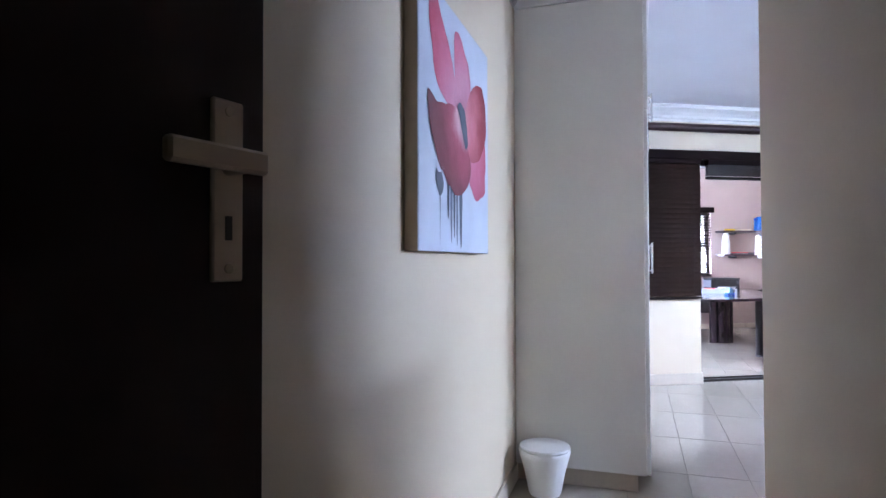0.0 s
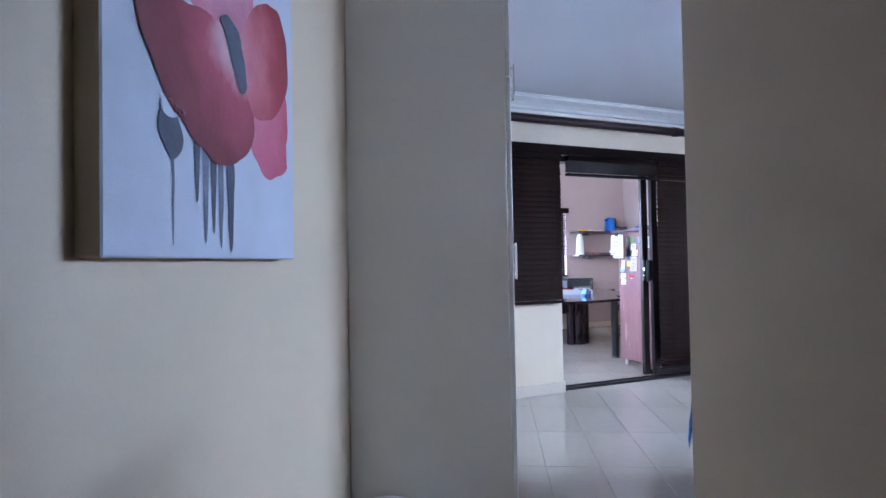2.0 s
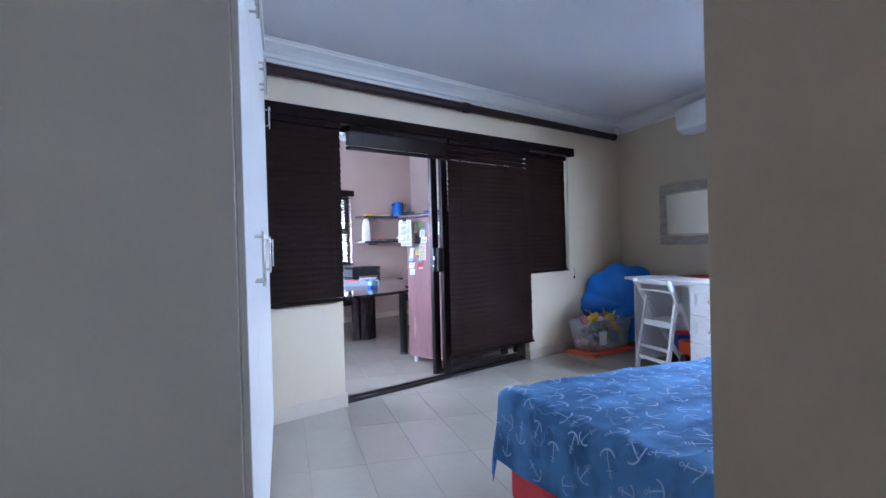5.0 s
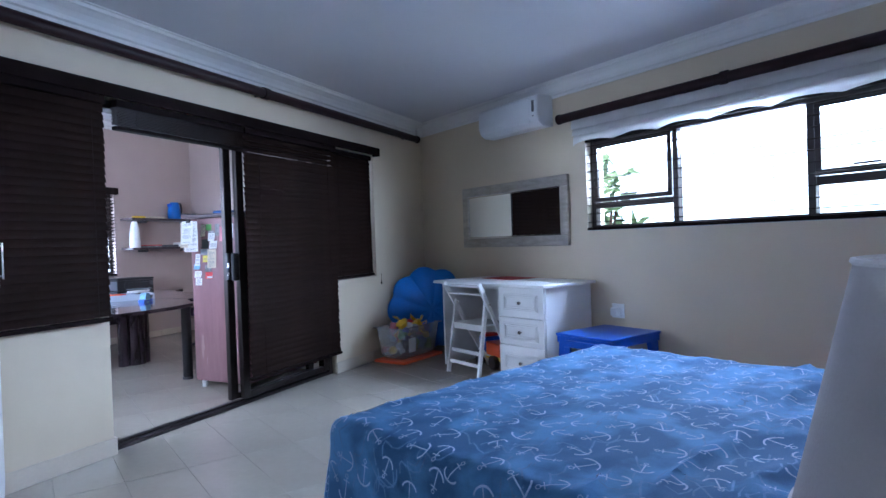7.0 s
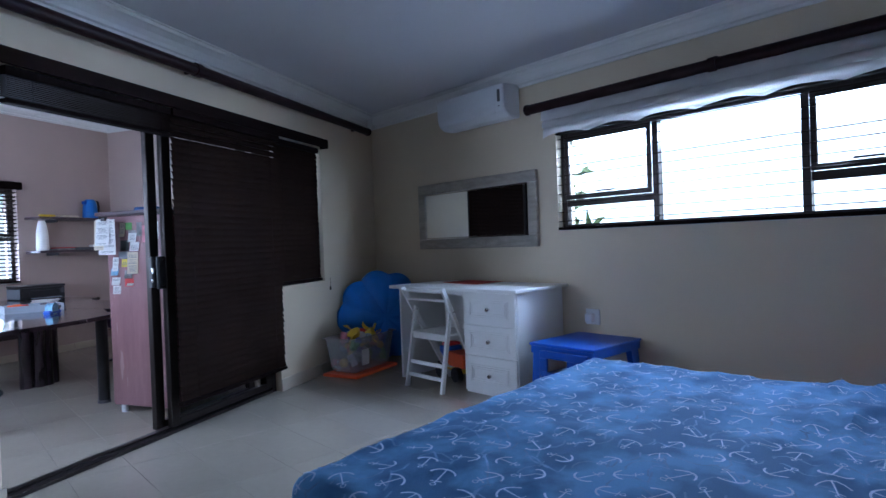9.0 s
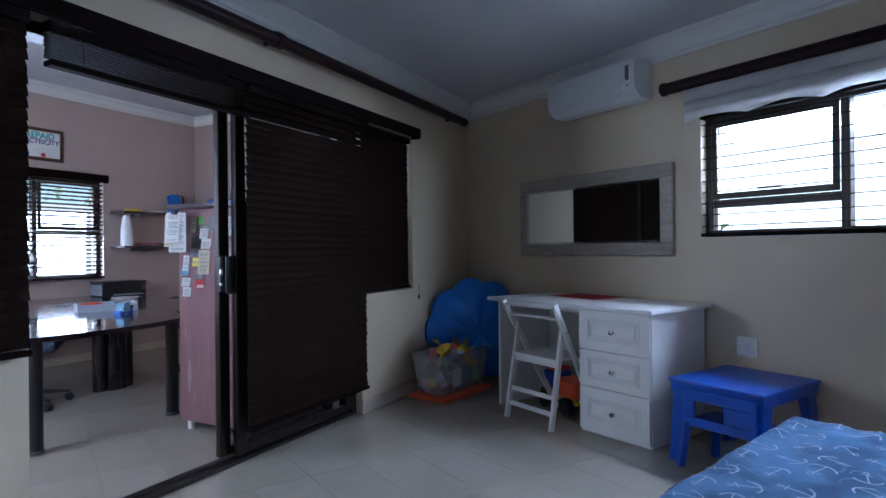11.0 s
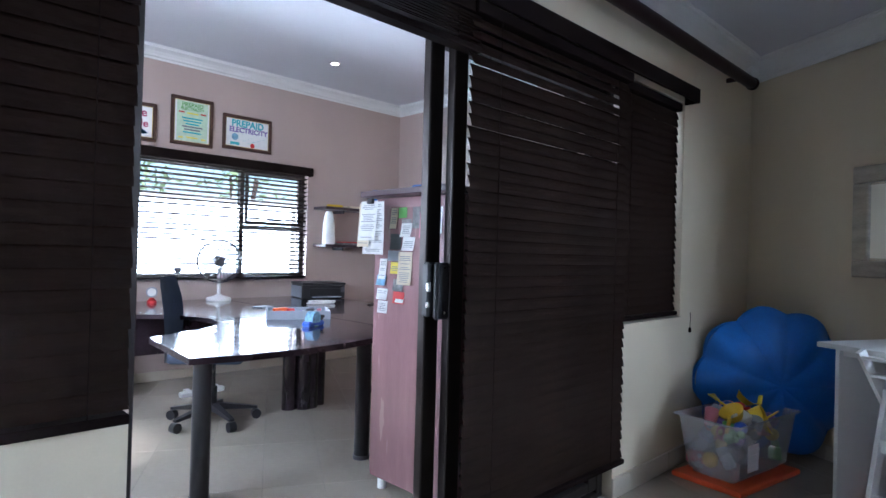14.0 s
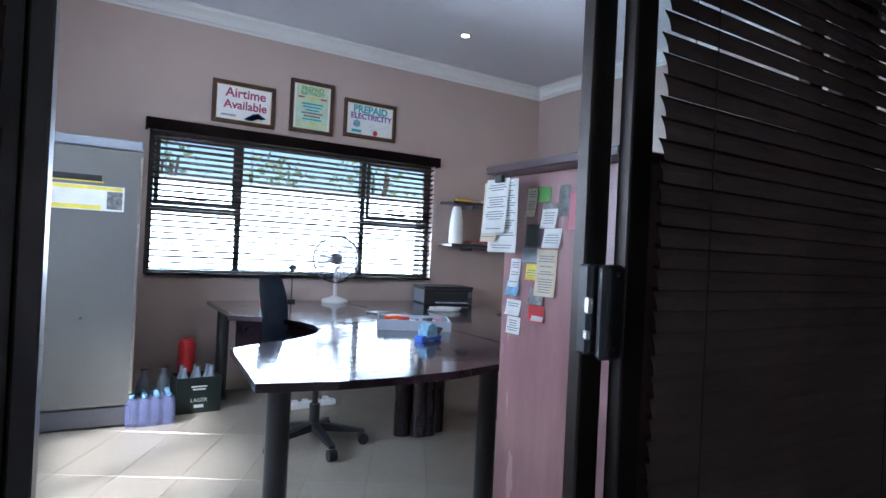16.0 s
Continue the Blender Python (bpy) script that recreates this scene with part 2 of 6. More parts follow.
def cyl(bm, a, b, r, seg=16, r2=None):
    a, b = Vector(a), Vector(b)
    d = b - a
    m = Matrix.Translation((a + b) / 2) @ d.to_track_quat("Z", "Y").to_matrix().to_4x4()
    return bmesh.ops.create_cone(bm, cap_ends=True, segments=seg, radius1=r, radius2=r if r2 is None else r2, depth=d.length, matrix=m)["verts"]


def ball(bm, c, r, seg=14, scale=(1, 1, 1)):
    return bmesh.ops.create_uvsphere(bm, u_segments=seg, v_segments=max(6, seg // 2), radius=r, matrix=Matrix.Translation(c) @ Matrix.Diagonal((*scale, 1)))["verts"]


def lathe(bm, profile, seg=32, c=(0, 0, 0)):
    """Turn (radius, height) pairs about the z axis."""
    rings = []
    for r, z in profile:
        rings.append([bm.verts.new((c[0] + r * math.cos(6.283185 * k / seg), c[1] + r * math.sin(6.283185 * k / seg), c[2] + z)) for k in range(seg)])
    for a, b in zip(rings, rings[1:]):
        for k in range(seg):
            bm.faces.new((a[k], a[(k + 1) % seg], b[(k + 1) % seg], b[k]))


def prism(bm, poly, z0, z1):
    lo, hi = [bm.verts.new((x, y, z0)) for x, y in poly], [bm.verts.new((x, y, z1)) for x, y in poly]
    bm.faces.new(lo[::-1]), bm.faces.new(hi)
    for k in range(len(poly)):
        j = (k + 1) % len(poly)
        bm.faces.new((lo[k], lo[j], hi[j], hi[k]))
    return lo + hi


def tube(bm, pts, r, seg=8, closed=False):
    pts = [Vector(p) for p in pts]
    rings, n, up = [], len(pts), None
    for i, p in enumerate(pts):
        d = (pts[(i + 1) % n] - pts[i - 1]) if closed else (pts[min(i + 1, n - 1)] - pts[max(i - 1, 0)])
        d.normalize()
        if up is None:
            up = d.orthogonal().normalized()
        up = (up - d * up.dot(d)).normalized()
        side = d.cross(up)
        rings.append([bm.verts.new(p + r * (math.cos(6.283185 * k / seg) * up + math.sin(6.283185 * k / seg) * side)) for k in range(seg)])
    pairs = list(zip(rings, rings[1:])) + ([(rings[-1], rings[0])] if closed else [])
    for a, b in pairs:
        for k in range(seg):
            bm.faces.new((a[k], a[(k + 1) % seg], b[(k + 1) % seg], b[k]))
    if not closed:
        bm.faces.new(rings[0][::-1]), bm.faces.new(rings[-1])


def mesh_of(name, bm, material, smooth=False):
    bmesh.ops.recalc_face_normals(bm, faces=bm.faces)
    if smooth:
        for f in bm.faces:
            f.smooth = True
        for e in bm.edges:
            if len(e.link_faces) == 2 and e.calc_face_angle(0) > 0.7:
                e.smooth = False
    me = bpy.data.meshes.new(name)
    bm.to_mesh(me)
    bm.free()
    for x in material if isinstance(material, (list, tuple)) else [material]:
        me.materials.append(x)
    return me


def part(name, bm, material, parent=None, label="", smooth=False):
    ob = new(name, mesh_of(name, bm, material, smooth))
    ob.parent = parent
    return tagged(ob, label)


def thing(name, m, label, category, group="", kind=""):
    ob = new(name)
    ob.empty_display_size = 0.05
    ob.matrix_world = m
    return tagged(ob, label, category, group, kind)


def setting(name, bm, material, label, category, m=None, smooth=False):
    ob = part(name, bm, material, None, smooth=smooth)
    if m is not None:
        ob.matrix_world = m
    return tagged(ob, label, category, kind="structure")


def wall_cells(bm, length, thick, height, holes):
    """A wall from x 0 to length, y 0 to thick, with rectangular holes (x0, x1, z0, z1)."""
    xs = sorted({0, length, *[h[0] for h in holes], *[h[1] for h in holes]})
    zs = sorted({0, height, *[h[2] for h in holes], *[h[3] for h in holes]})

    def solid(i, k):
        if not (0 <= i < len(xs) - 1 and 0 <= k < len(zs) - 1):
            return False
        x, z = (xs[i] + xs[i + 1]) / 2, (zs[k] + zs[k + 1]) / 2
        return not any(h[0] < x < h[1] and h[2] < z < h[3] for h in holes)

    def quad(*p):
        bm.faces.new([bm.verts.new(q) for q in p])
    for i in range(len(xs) - 1):
        for k in range(len(zs) - 1):
            if not solid(i, k):
                continue
            a, b, c, d = xs[i], xs[i + 1], zs[k], zs[k + 1]
            quad((a, 0, c), (b, 0, c), (b, 0, d), (a, 0, d))
            quad((a, thick, c), (a, thick, d), (b, thick, d), (b, thick, c))
            if not solid(i - 1, k):
                quad((a, 0, c), (a, 0, d), (a, thick, d), (a, thick, c))
            if not solid(i + 1, k):
                quad((b, 0, c), (b, thick, c), (b, thick, d), (b, 0, d))
            if not solid(i, k - 1):
                quad((a, 0, c), (a, thick, c), (b, thick, c), (b, 0, c))
            if not solid(i, k + 1):
                quad((a, 0, d), (b, 0, d), (b, thick, d), (a, thick, d))
    bmesh.ops.remove_doubles(bm, verts=bm.verts, dist=0.0002)


# ---- large structure ----
DOOR_Y, DOOR_T = 5.22, 0.2               # face of the wall with the sliding door, and its thickness
CEIL, OCEIL = 2.53, 2.86
EAST, SOUTH, WEST, PASS = 4.065, 2.165, -0.585, 0.34   # bedroom and passage walls in the turned plan
WARD, WARD_E = 0.075, 3.395               # wardrobe front, and its end panel
OY, OX0, OX1 = 9.11, 2.7, 7.52           # office walls

bm = bmesh.new()
wall_cells(bm, 5.9, DOOR_T, OCEIL, [(0.75, 4.52, 0.80, 2.06), (1.635, 3.80, 0, 2.06)])
wall_north = setting("wall_north", bm, M["cream"], "cream painted wall with the wide sliding door opening", "wall", pose(1.85, DOOR_Y, 0))
bm = bmesh.new()
box(bm, 5.65, 6.37, 5.20, 5.42, 0.801, 0.84)
ledge = setting("trim_ledge", bm, M["cream"], "raised plaster ledge on the low wall", "trim")

bm = bmesh.new()
wall_cells(bm, 8.6, 0.22, OCEIL, [(3.76, 6.09, 1.21, 1.98)])
wall_east = setting("wall_east", bm, M["cream"], "cream painted wall with a long high window", "wall", BED @ pose(EAST + 0.22, -0.4, 0, 0, 0, 90))
bm = bmesh.new()
prism(bm, [(PASS, 0.101), (PASS + 0.14, 0.101), (PASS + 0.14, SOUTH - 0.14), (EAST, SOUTH - 0.14), (EAST, SOUTH), (PASS + 0.004, SOUTH), (PASS, SOUTH - 0.004)], 0, OCEIL)
wall_south = setting("wall_south", bm, M["cream"], "cream painted wall that turns from the passage behind the bed", "wall", BED)
bm = bmesh.new()
box(bm, WEST - 0.2, WEST, -2.6, 5.45, 0, OCEIL)
wall_west = setting("wall_west", bm, M["cream"], "cream painted wall with a flower canvas", "wall", BED)
bm = bmesh.new()
wall_cells(bm, 2.6, 0.13, OCEIL, [(0.02, 0.84, 0, 2.06)])
wall_entry = setting("wall_entry", bm, M["cream"], "cream wall with the passage doorway", "wall", BED @ pose(WEST, -0.03, 0))
bm = bmesh.new()
box(bm, WEST - 0.2, 2.1, -2.73, -2.6, 0, OCEIL)
wall_back = setting("wall_back", bm, M["cream"], "cream wall closing the hall", "wall", BED)
bm = bmesh.new()
box(bm, 2.0, 2.1, -2.6, -0.03, 0, OCEIL)
wall_hall = setting("wall_hall", bm, M["cream"], "cream wall closing the hall side", "wall", BED)

bm = bmesh.new()
wall_cells(bm, OX1 - OX0 + 0.4, 0.22, OCEIL, [(1.42, 3.80, 0.87, 1.95)])
wall_office_north = setting("wall_office_north", bm, M["taupe"], "taupe painted office wall with a wide window", "wall", pose(OX0 - 0.2, OY, 0))
bm = bmesh.new()
wall_cells(bm, OY - 5.42, 0.2, OCEIL, [(0.7, 2.26, 0.9, 2.02)])
setting("wall_office_west", bm, M["taupe"], "taupe painted office side wall with a window", "wall", pose(OX0, 5.42, 0, 0, 0, 90))
for nm, xa in (("wall_office_east", OX1),):
    bm = bmesh.new()
    box(bm, xa, xa + 0.2, 5.42, OY, 0, OCEIL)
    setting(nm, bm, M["taupe"], "taupe painted office side wall", "wall")

bm = bmesh.new()
prism(bm, [(-4, -4), (8.2, -4), (8.2, 9.33), (-4, 9.33)], -0.12, -0.0015)
floor = setting("floor", bm, M["grout"], "floor of glossy cream tiles with thin joints", "floor")
bm = bmesh.new()
prism(bm, [(-60, -60), (70, -60), (70, 70), (-60, 70)], -0.6, -0.35)
ground = setting("ground", bm, M["lawn"], "lawn outside the house", "ground")

bm = bmesh.new()
ea, eb = BED.inverted() @ Vector((1.6, 5.3, 0)), BED.inverted() @ Vector((7.75, 5.3, 0))
prism(bm, [(WEST - 0.2, -2.7), (4.2, -2.7), (eb.x, eb.y), (ea.x, ea.y)], CEIL, CEIL + 0.08)
ceiling = setting("ceiling", bm, M["ceiling"], "smooth white bedroom ceiling", "ceiling", BED)
bm = bmesh.new()
box(bm, OX0 - 0.2, OX1 + 0.2, 5.42, OY + 0.2, OCEIL, OCEIL + 0.1)
ceiling_office = setting("ceiling_office", bm, M["ceiling"], "smooth white office ceiling", "ceiling")
bm = bmesh.new()
prism(bm, [(WEST - 0.4, -2.9), (4.4, -2.9), (eb.x + 0.1, eb.y), (ea.x - 0.3, ea.y)], OCEIL + 0.12, OCEIL + 0.25)
roof = setting("roof", bm, M["garden_wall"], "flat roof slab over the bedroom", "roof", BED)
bm = bmesh.new()
box(bm, OX0 - 0.4, OX1 + 0.4, 5.42, OY + 0.4, OCEIL + 0.13, OCEIL + 0.26)
roof_office = setting("roof_office", bm, M["garden_wall"], "flat roof slab over the office", "roof")

COVE = [(0, 0), (0.012, 0), (0.014, 0.02), (0.03, 0.028), (0.035, 0.05), (0.055, 0.078), (0.085, 0.098), (0.10, 0.104), (0.102, 0.122), (0.115, 0.125), (0.115, 0.132), (0, 0.132)]


def cornice(name, a, b, z_top, m=None, scale=1.0):
    """A moulded ceiling strip along a to b; the room lies to the left of that line."""
    a, b = Vector((*a, 0)), Vector((*b, 0))
    d = (b - a).normalized()
    n = Vector((-d.y, d.x, 0))
    bm = bmesh.new()
    rings = []
    for p in (a, b):
        rings.append([bm.verts.new(p + n * (u * scale) + Vector((0, 0, z_top + (v - 0.132) * scale))) for u, v in COVE])
    k = len(COVE)
    for i in range(k):
        bm.faces.new((rings[0][i], rings[0][(i + 1) % k], rings[1][(i + 1) % k], rings[1][i]))
    bm.faces.new(rings[0]), bm.faces.new(rings[1][::-1])
    return setting(name, bm, M["cornice"], "white moulded plaster cornice", "cornice", m)


cornice("cornice_door_wall", (7.5, DOOR_Y), (2.1, DOOR_Y), CEIL)
cornice("cornice_window_wall", (EAST, SOUTH), (EAST, 8.2), CEIL, BED)
cornice("cornice_bed_wall", (PASS, SOUTH), (EAST, SOUTH), CEIL, BED)
cornice("cornice_office", (OX1, OY), (OX0, OY), OCEIL, None, 0.8)
cornice("cornice_office_side", (OX1, 5.42), (OX1, OY), OCEIL, None, 0.8)
cornice("cornice_passage", (WEST, WARD_E), (WEST, 0.0), CEIL, BED, 0.6)


def skirting(name, a, b, h=0.1, m=None):
    a, b = Vector((*a, 0)), Vector((*b, 0))
    d = b - a
    bm = bmesh.new()
    n = max(1, round(d.length / 0.6))
    for i in range(n):
        box(bm, d.length * i / n + 0.0015, d.length * (i + 1) / n - 0.0015, 0, 0.013, 0, h, bevel=0.003)
    mm = Matrix.Translation(a) @ Matrix.Rotation(math.atan2(d.y, d.x), 4, "Z")
    return setting(name, bm, M["skirt"], "beige tile skirting along the wall foot", "baseboard", mm if m is None else m @ mm)


skirting("baseboard_low_wall", (3.50, DOOR_Y), (2.85, DOOR_Y))
skirting("baseboard_low_end", (3.487, 5.42), (3.487, DOOR_Y - 0.013))
skirting("baseboard_pier", (7.44, DOOR_Y), (5.64, DOOR_Y))
skirting("baseboard_window_wall", (EAST, SOUTH), (EAST, 8.1), 0.09, BED)
skirting("baseboard_passage", (WEST, WARD_E), (WEST, 0.0), 0.09, BED)
skirting("baseboard_office", (OX1, OY), (OX0, OY), 0.08)

# ---- the sliding door ----
door_1 = thing("door_1", pose(0, 0, 0), "bronze aluminium sliding door pushed half open", "sliding door", kind="structure")


def bar(name, x0, x1, y0, y1, z0, z1, parent, material="alu", label="", bevel=0.003):
    bm = bmesh.new()
    box(bm, x0, x1, y0, y1, z0, z1, bevel=bevel)
    return part(name, bm, M[material], parent, label)


bar("track", 3.49, 5.65, 5.27, 5.39, 0.0, 0.022, door_1)
bar("track_rib", 3.52, 5.64, 5.31, 5.318, 0.022, 0.034, door_1)
bar("head_rail", 2.6, 6.37, 5.27, 5.39, 2.01, 2.06, door_1)
bar("jamb", 3.482, 3.51, 5.27, 5.385, 0.022, 2.01, door_1)
bar("jamb", 5.60, 5.648, 5.27, 5.39, 0.022, 2.01, door_1)


def leaf(x0, x1, y0, y1):
    f = part("leaf", bmesh.new(), M["alu"], door_1)
    bmx = bmesh.new()
    box(bmx, x0, x0 + 0.07, y0, y1, 0.04, 2.005, bevel=0.004)
    bmx.to_mesh(f.data)
    f.data.materials.clear()
    f.data.materials.append(M["alu"])
    bmx.free()
    bar("stile", x1 - 0.07, x1, y0, y1, 0.04, 2.005, f)
    bar("rail", x0 + 0.07, x1 - 0.07, y0, y1, 0.04, 0.085, f)
    bar("rail", x0 + 0.07, x1 - 0.07, y0, y1, 1.93, 2.005, f)
    g = bar("pane", x0 + 0.068, x1 - 0.068, (y0 + y1) / 2 - 0.003, (y0 + y1) / 2 + 0.003, 0.083, 1.932, f, "glass", bevel=0)
    g.visible_shadow = False
    return f


leaf(4.56, 5.60, 5.275, 5.315)
sliding = leaf(4.495, 5.46, 5.335, 5.375)
lock = bar("lock_case", 4.475, 4.535, 5.30, 5.335, 0.935, 1.13, door_1, "black", "black lock case with a pull grip", 0.006)
bar("lock_grip", 4.495, 4.562, 5.274, 5.30, 0.925, 1.13, lock, "black", bevel=0.008)
bar("latch", 4.463, 4.477, 5.285, 5.30, 1.025, 1.06, lock, "chrome")
bar("latch", 4.461, 4.473, 5.285, 5.30, 0.97, 0.99, lock, "chrome")
for z in (0.95, 1.11):
    bm = bmesh.new()
    cyl(bm, (4.53, 5.276, z), (4.53, 5.270, z), 0.005, 10)
    part("screw", bm, M["chrome"], lock)

# side lights of the door
for nm, xa, xb, z0 in (("window_door_west", 2.6, 3.481, 0.80), ("window_door_east", 5.648, 6.37, 0.84)):
    w = thing(nm, pose(0, 0, 0), "bronze aluminium side light beside the sliding door", "window", kind="structure")
    bar("sill", xa, xb, 5.28, 5.38, z0, z0 + 0.04, w)
    bar("frame_side", xa, xa + 0.04, 5.28, 5.38, z0 + 0.04, 2.01, w)
    bar("frame_side", xb - 0.04, xb, 5.28, 5.38, z0 + 0.04, 2.01, w)
    bar("pane", xa + 0.04, xb - 0.04, 5.327, 5.333, z0 + 0.04, 2.01, w, "glass", bevel=0).visible_shadow = False


def window(name, m, width, z0, z1, mullions, transom, label):
    """A window in local x (along), y (0 inside face), z; transom: (from, to, height) bars with an opening sash above."""
    w = thing(name, m, label, "window", kind="structure")
    bar("frame_rail", 0, width, 0.06, 0.12, z0, z0 + 0.045, w)
    bar("frame_rail", 0, width, 0.06, 0.12, z1 - 0.045, z1, w)
    for x in [0, *mullions, width - 0.045]:
        bar("frame_post", x, x + 0.045, 0.06, 0.12, z0 + 0.045, z1 - 0.045, w)
    for a, b, z in transom:
        bar("transom", a, b, 0.06, 0.12, z, z + 0.05, w)
        sash = bar("sash", a, b, 0.045, 0.058, z + 0.052, z + 0.09, w)
        bar("sash_top", a, b, 0.045, 0.058, z1 - 0.085, z1 - 0.045, sash)
        bar("sash_side", a, a + 0.035, 0.045, 0.058, z + 0.09, z1 - 0.085, sash)
        bar("sash_side", b - 0.035, b, 0.045, 0.058, z + 0.09, z1 - 0.085, sash)
        bar("stay", (a + b) / 2 - 0.07, (a + b) / 2 + 0.07, 0.03, 0.044, z + 0.095, z + 0.108, sash, "black")
    g = bar("pane", 0.03, width - 0.03, 0.088, 0.093, z0 + 0.03, z1 - 0.03, w, "glass", bevel=0)
    g.visible_shadow = False
    bar("window_sill", -0.0, width, 0.0, 0.058, z0 - 0.012, z0 + 0.004, w, "white")
    return w


WIN_B = BED @ pose(EAST, 5.69, 0, 0, 0, -90)     # local x runs to the south, y outwards
window_1 = window("window_1", WIN_B, 2.33, 1.21, 1.98, [0.765, 1.685], [(0.045, 0.765, 1.395), (1.735, 2.285, 1.43)], "dark bronze three-light window high in the bedroom wall")
window_2 = window("window_2", pose(3.92, OY, 0), 2.38, 0.87, 1.95, [0.63, 1.68], [(0.045, 0.63, 1.34), (1.725, 2.335, 1.34)], "dark bronze three-light office window")


window_3 = window("window_3", pose(OX0, 6.12, 0, 0, 0, 90), 1.56, 0.9, 2.02, [0.76], [], "dark bronze two-light window in the office side wall")


# ---- blinds ----
def blind(m, width, z0, z1, pitch, tilt, label, group, depth=0.05, y=-0.03, cords=(0.12, 0.88), head=0.045, stack=False, material="slat", open_top=0):
    """A venetian blind; local x along it, y outwards from the room, z up."""
    b = thing("venetian_blind", m, label, "blind", group)
    bar("headrail", 0, width, y - 0.03, y + 0.03, z1 - head, z1, b, "wenge")
    bm = bmesh.new()
    t = radians(tilt)
    rows = []
    for k in range(5):
        u = (k / 4 - 0.5) * depth
        v = 0.003 * (1 - (2 * k / 4 - 1) ** 2)
        rows.append((u * math.cos(t) - v * math.sin(t), u * math.sin(t) + v * math.cos(t)))
    top = [[bm.verts.new((x, yy, zz + 0.0015)) for yy, zz in rows] for x in (0, width)]
    low = [[bm.verts.new((x, yy, zz - 0.0015)) for yy, zz in rows] for x in (0, width)]
    for k in range(4):
        bm.faces.new((top[0][k], top[1][k], top[1][k + 1], top[0][k + 1]))
        bm.faces.new((low[0][k], low[0][k + 1], low[1][k + 1], low[1][k]))
    for k in (0, 4):
        bm.faces.new((top[0][k], low[0][k], low[1][k], top[1][k]))
    me = mesh_of("slat", bm, M[material])
    n = int((z1 - head - z0 - 0.03) / pitch)
    pitch = (z1 - head - z0 - 0.03) / n
    for k in range(n):
        s = new("slat", me)
        s.parent = b
        s.matrix_basis = pose(random.uniform(-0.003, 0.003), y + random.uniform(-0.002, 0.002), z0 + 0.03 + pitch * (k + 0.5), (random.uniform(-3, 3) - (11 if k >= n - open_top else 0)) if not stack else 0, random.uniform(-0.12, 0.12), 0)
    bar("bottom_rail", 0, width, y - 0.026, y + 0.026, z0, z0 + 0.022, b, "wenge")
    for c in cords:
        for dy in (-0.027, 0.027):
            bm = bmesh.new()
            cyl(bm, (c * width, y + dy, z0 + 0.02), (c * width, y + dy, z1 - head), 0.0014, 5)
            part("ladder_cord", bm, M["wenge"], b)
    return b


blind(pose(2.78, DOOR_Y, 0), 0.69, 0.775, 2.05, 0.043, 71, "dark wood venetian blind closed over a side light", "door wall blinds", y=-0.035)
blind(pose(4.545, DOOR_Y, 0), 1.11, 0.185, 2.05, 0.043, 71, "long dark wood venetian blind closed over the fixed door leaf", "door wall blinds", y=-0.035, open_top=4)
blind(pose(5.69, DOOR_Y, 0), 0.655, 0.85, 2.05, 0.043, 74, "short dark wood venetian blind closed over a side light", "door wall blinds", y=0.03)
blind(pose(3.55, DOOR_Y, 0), 1.04, 1.875, 2.05, 0.0085, 0, "dark wood venetian blind pulled up above the open doorway", "door wall blinds", y=-0.02, stack=True)
blind(WIN_B, 2.30, 1.215, 2.0, 0.068, 4, "dark wood venetian blind with its slats open", "window blinds", depth=0.026, y=0.02, cords=(0.03, 0.35, 0.66, 0.97))
blind(pose(3.94, OY, 0), 2.34, 0.875, 1.99, 0.043, -14, "dark wood venetian blind with its slats open", "window blinds", y=-0.02, cords=(0.04, 0.3, 0.68, 0.96))
for nm, mm, w, z0, z1, y0, y1 in (("valance_door", pose(2.74, DOOR_Y, 0), 3.64, 2.045, 2.125, -0.085, -0.068), ("valance_office", pose(3.89, OY, 0), 2.43, 1.915, 2.0, -0.075, -0.058)):
    v = thing("blind_valance", mm, "dark wood valance board above the blinds", "valance")
    bar("board", 0, w, y0, y1, z0, z1, v, "wenge")
    bar("return_end", 0, 0.016, y1, 0, z0, z1, v, "wenge")
    bar("return_end", w - 0.016, w, y1, 0, z0, z1, v, "wenge")

# pull cords with knobs
for mm, x, z0, z1 in ((WIN_B, 2.24, 1.30, 1.95), (WIN_B, 2.26, 1.72, 1.95), (pose(0, DOOR_Y, 0), 6.355, 0.78, 0.87)):
    c = thing("pull_cord", mm, "thin blind pull cord with a turned knob", "cord")
    bm = bmesh.new()
    tube(bm, [(x, -0.065, z1), (x + 0.004, -0.065, (z0 + z1) / 2), (x, -0.065, z0)], 0.0018, 5)
    part("string", bm, M["wenge"], c)
    bm = bmesh.new()
    lathe(bm, [(0.001, 0.03), (0.006, 0.025), (0.009, 0.01), (0.007, 0), (0.001, -0.004)], 12, (x, -0.065, z0 - 0.02))
    part("knob", bm, M["wenge"], c, smooth=True)


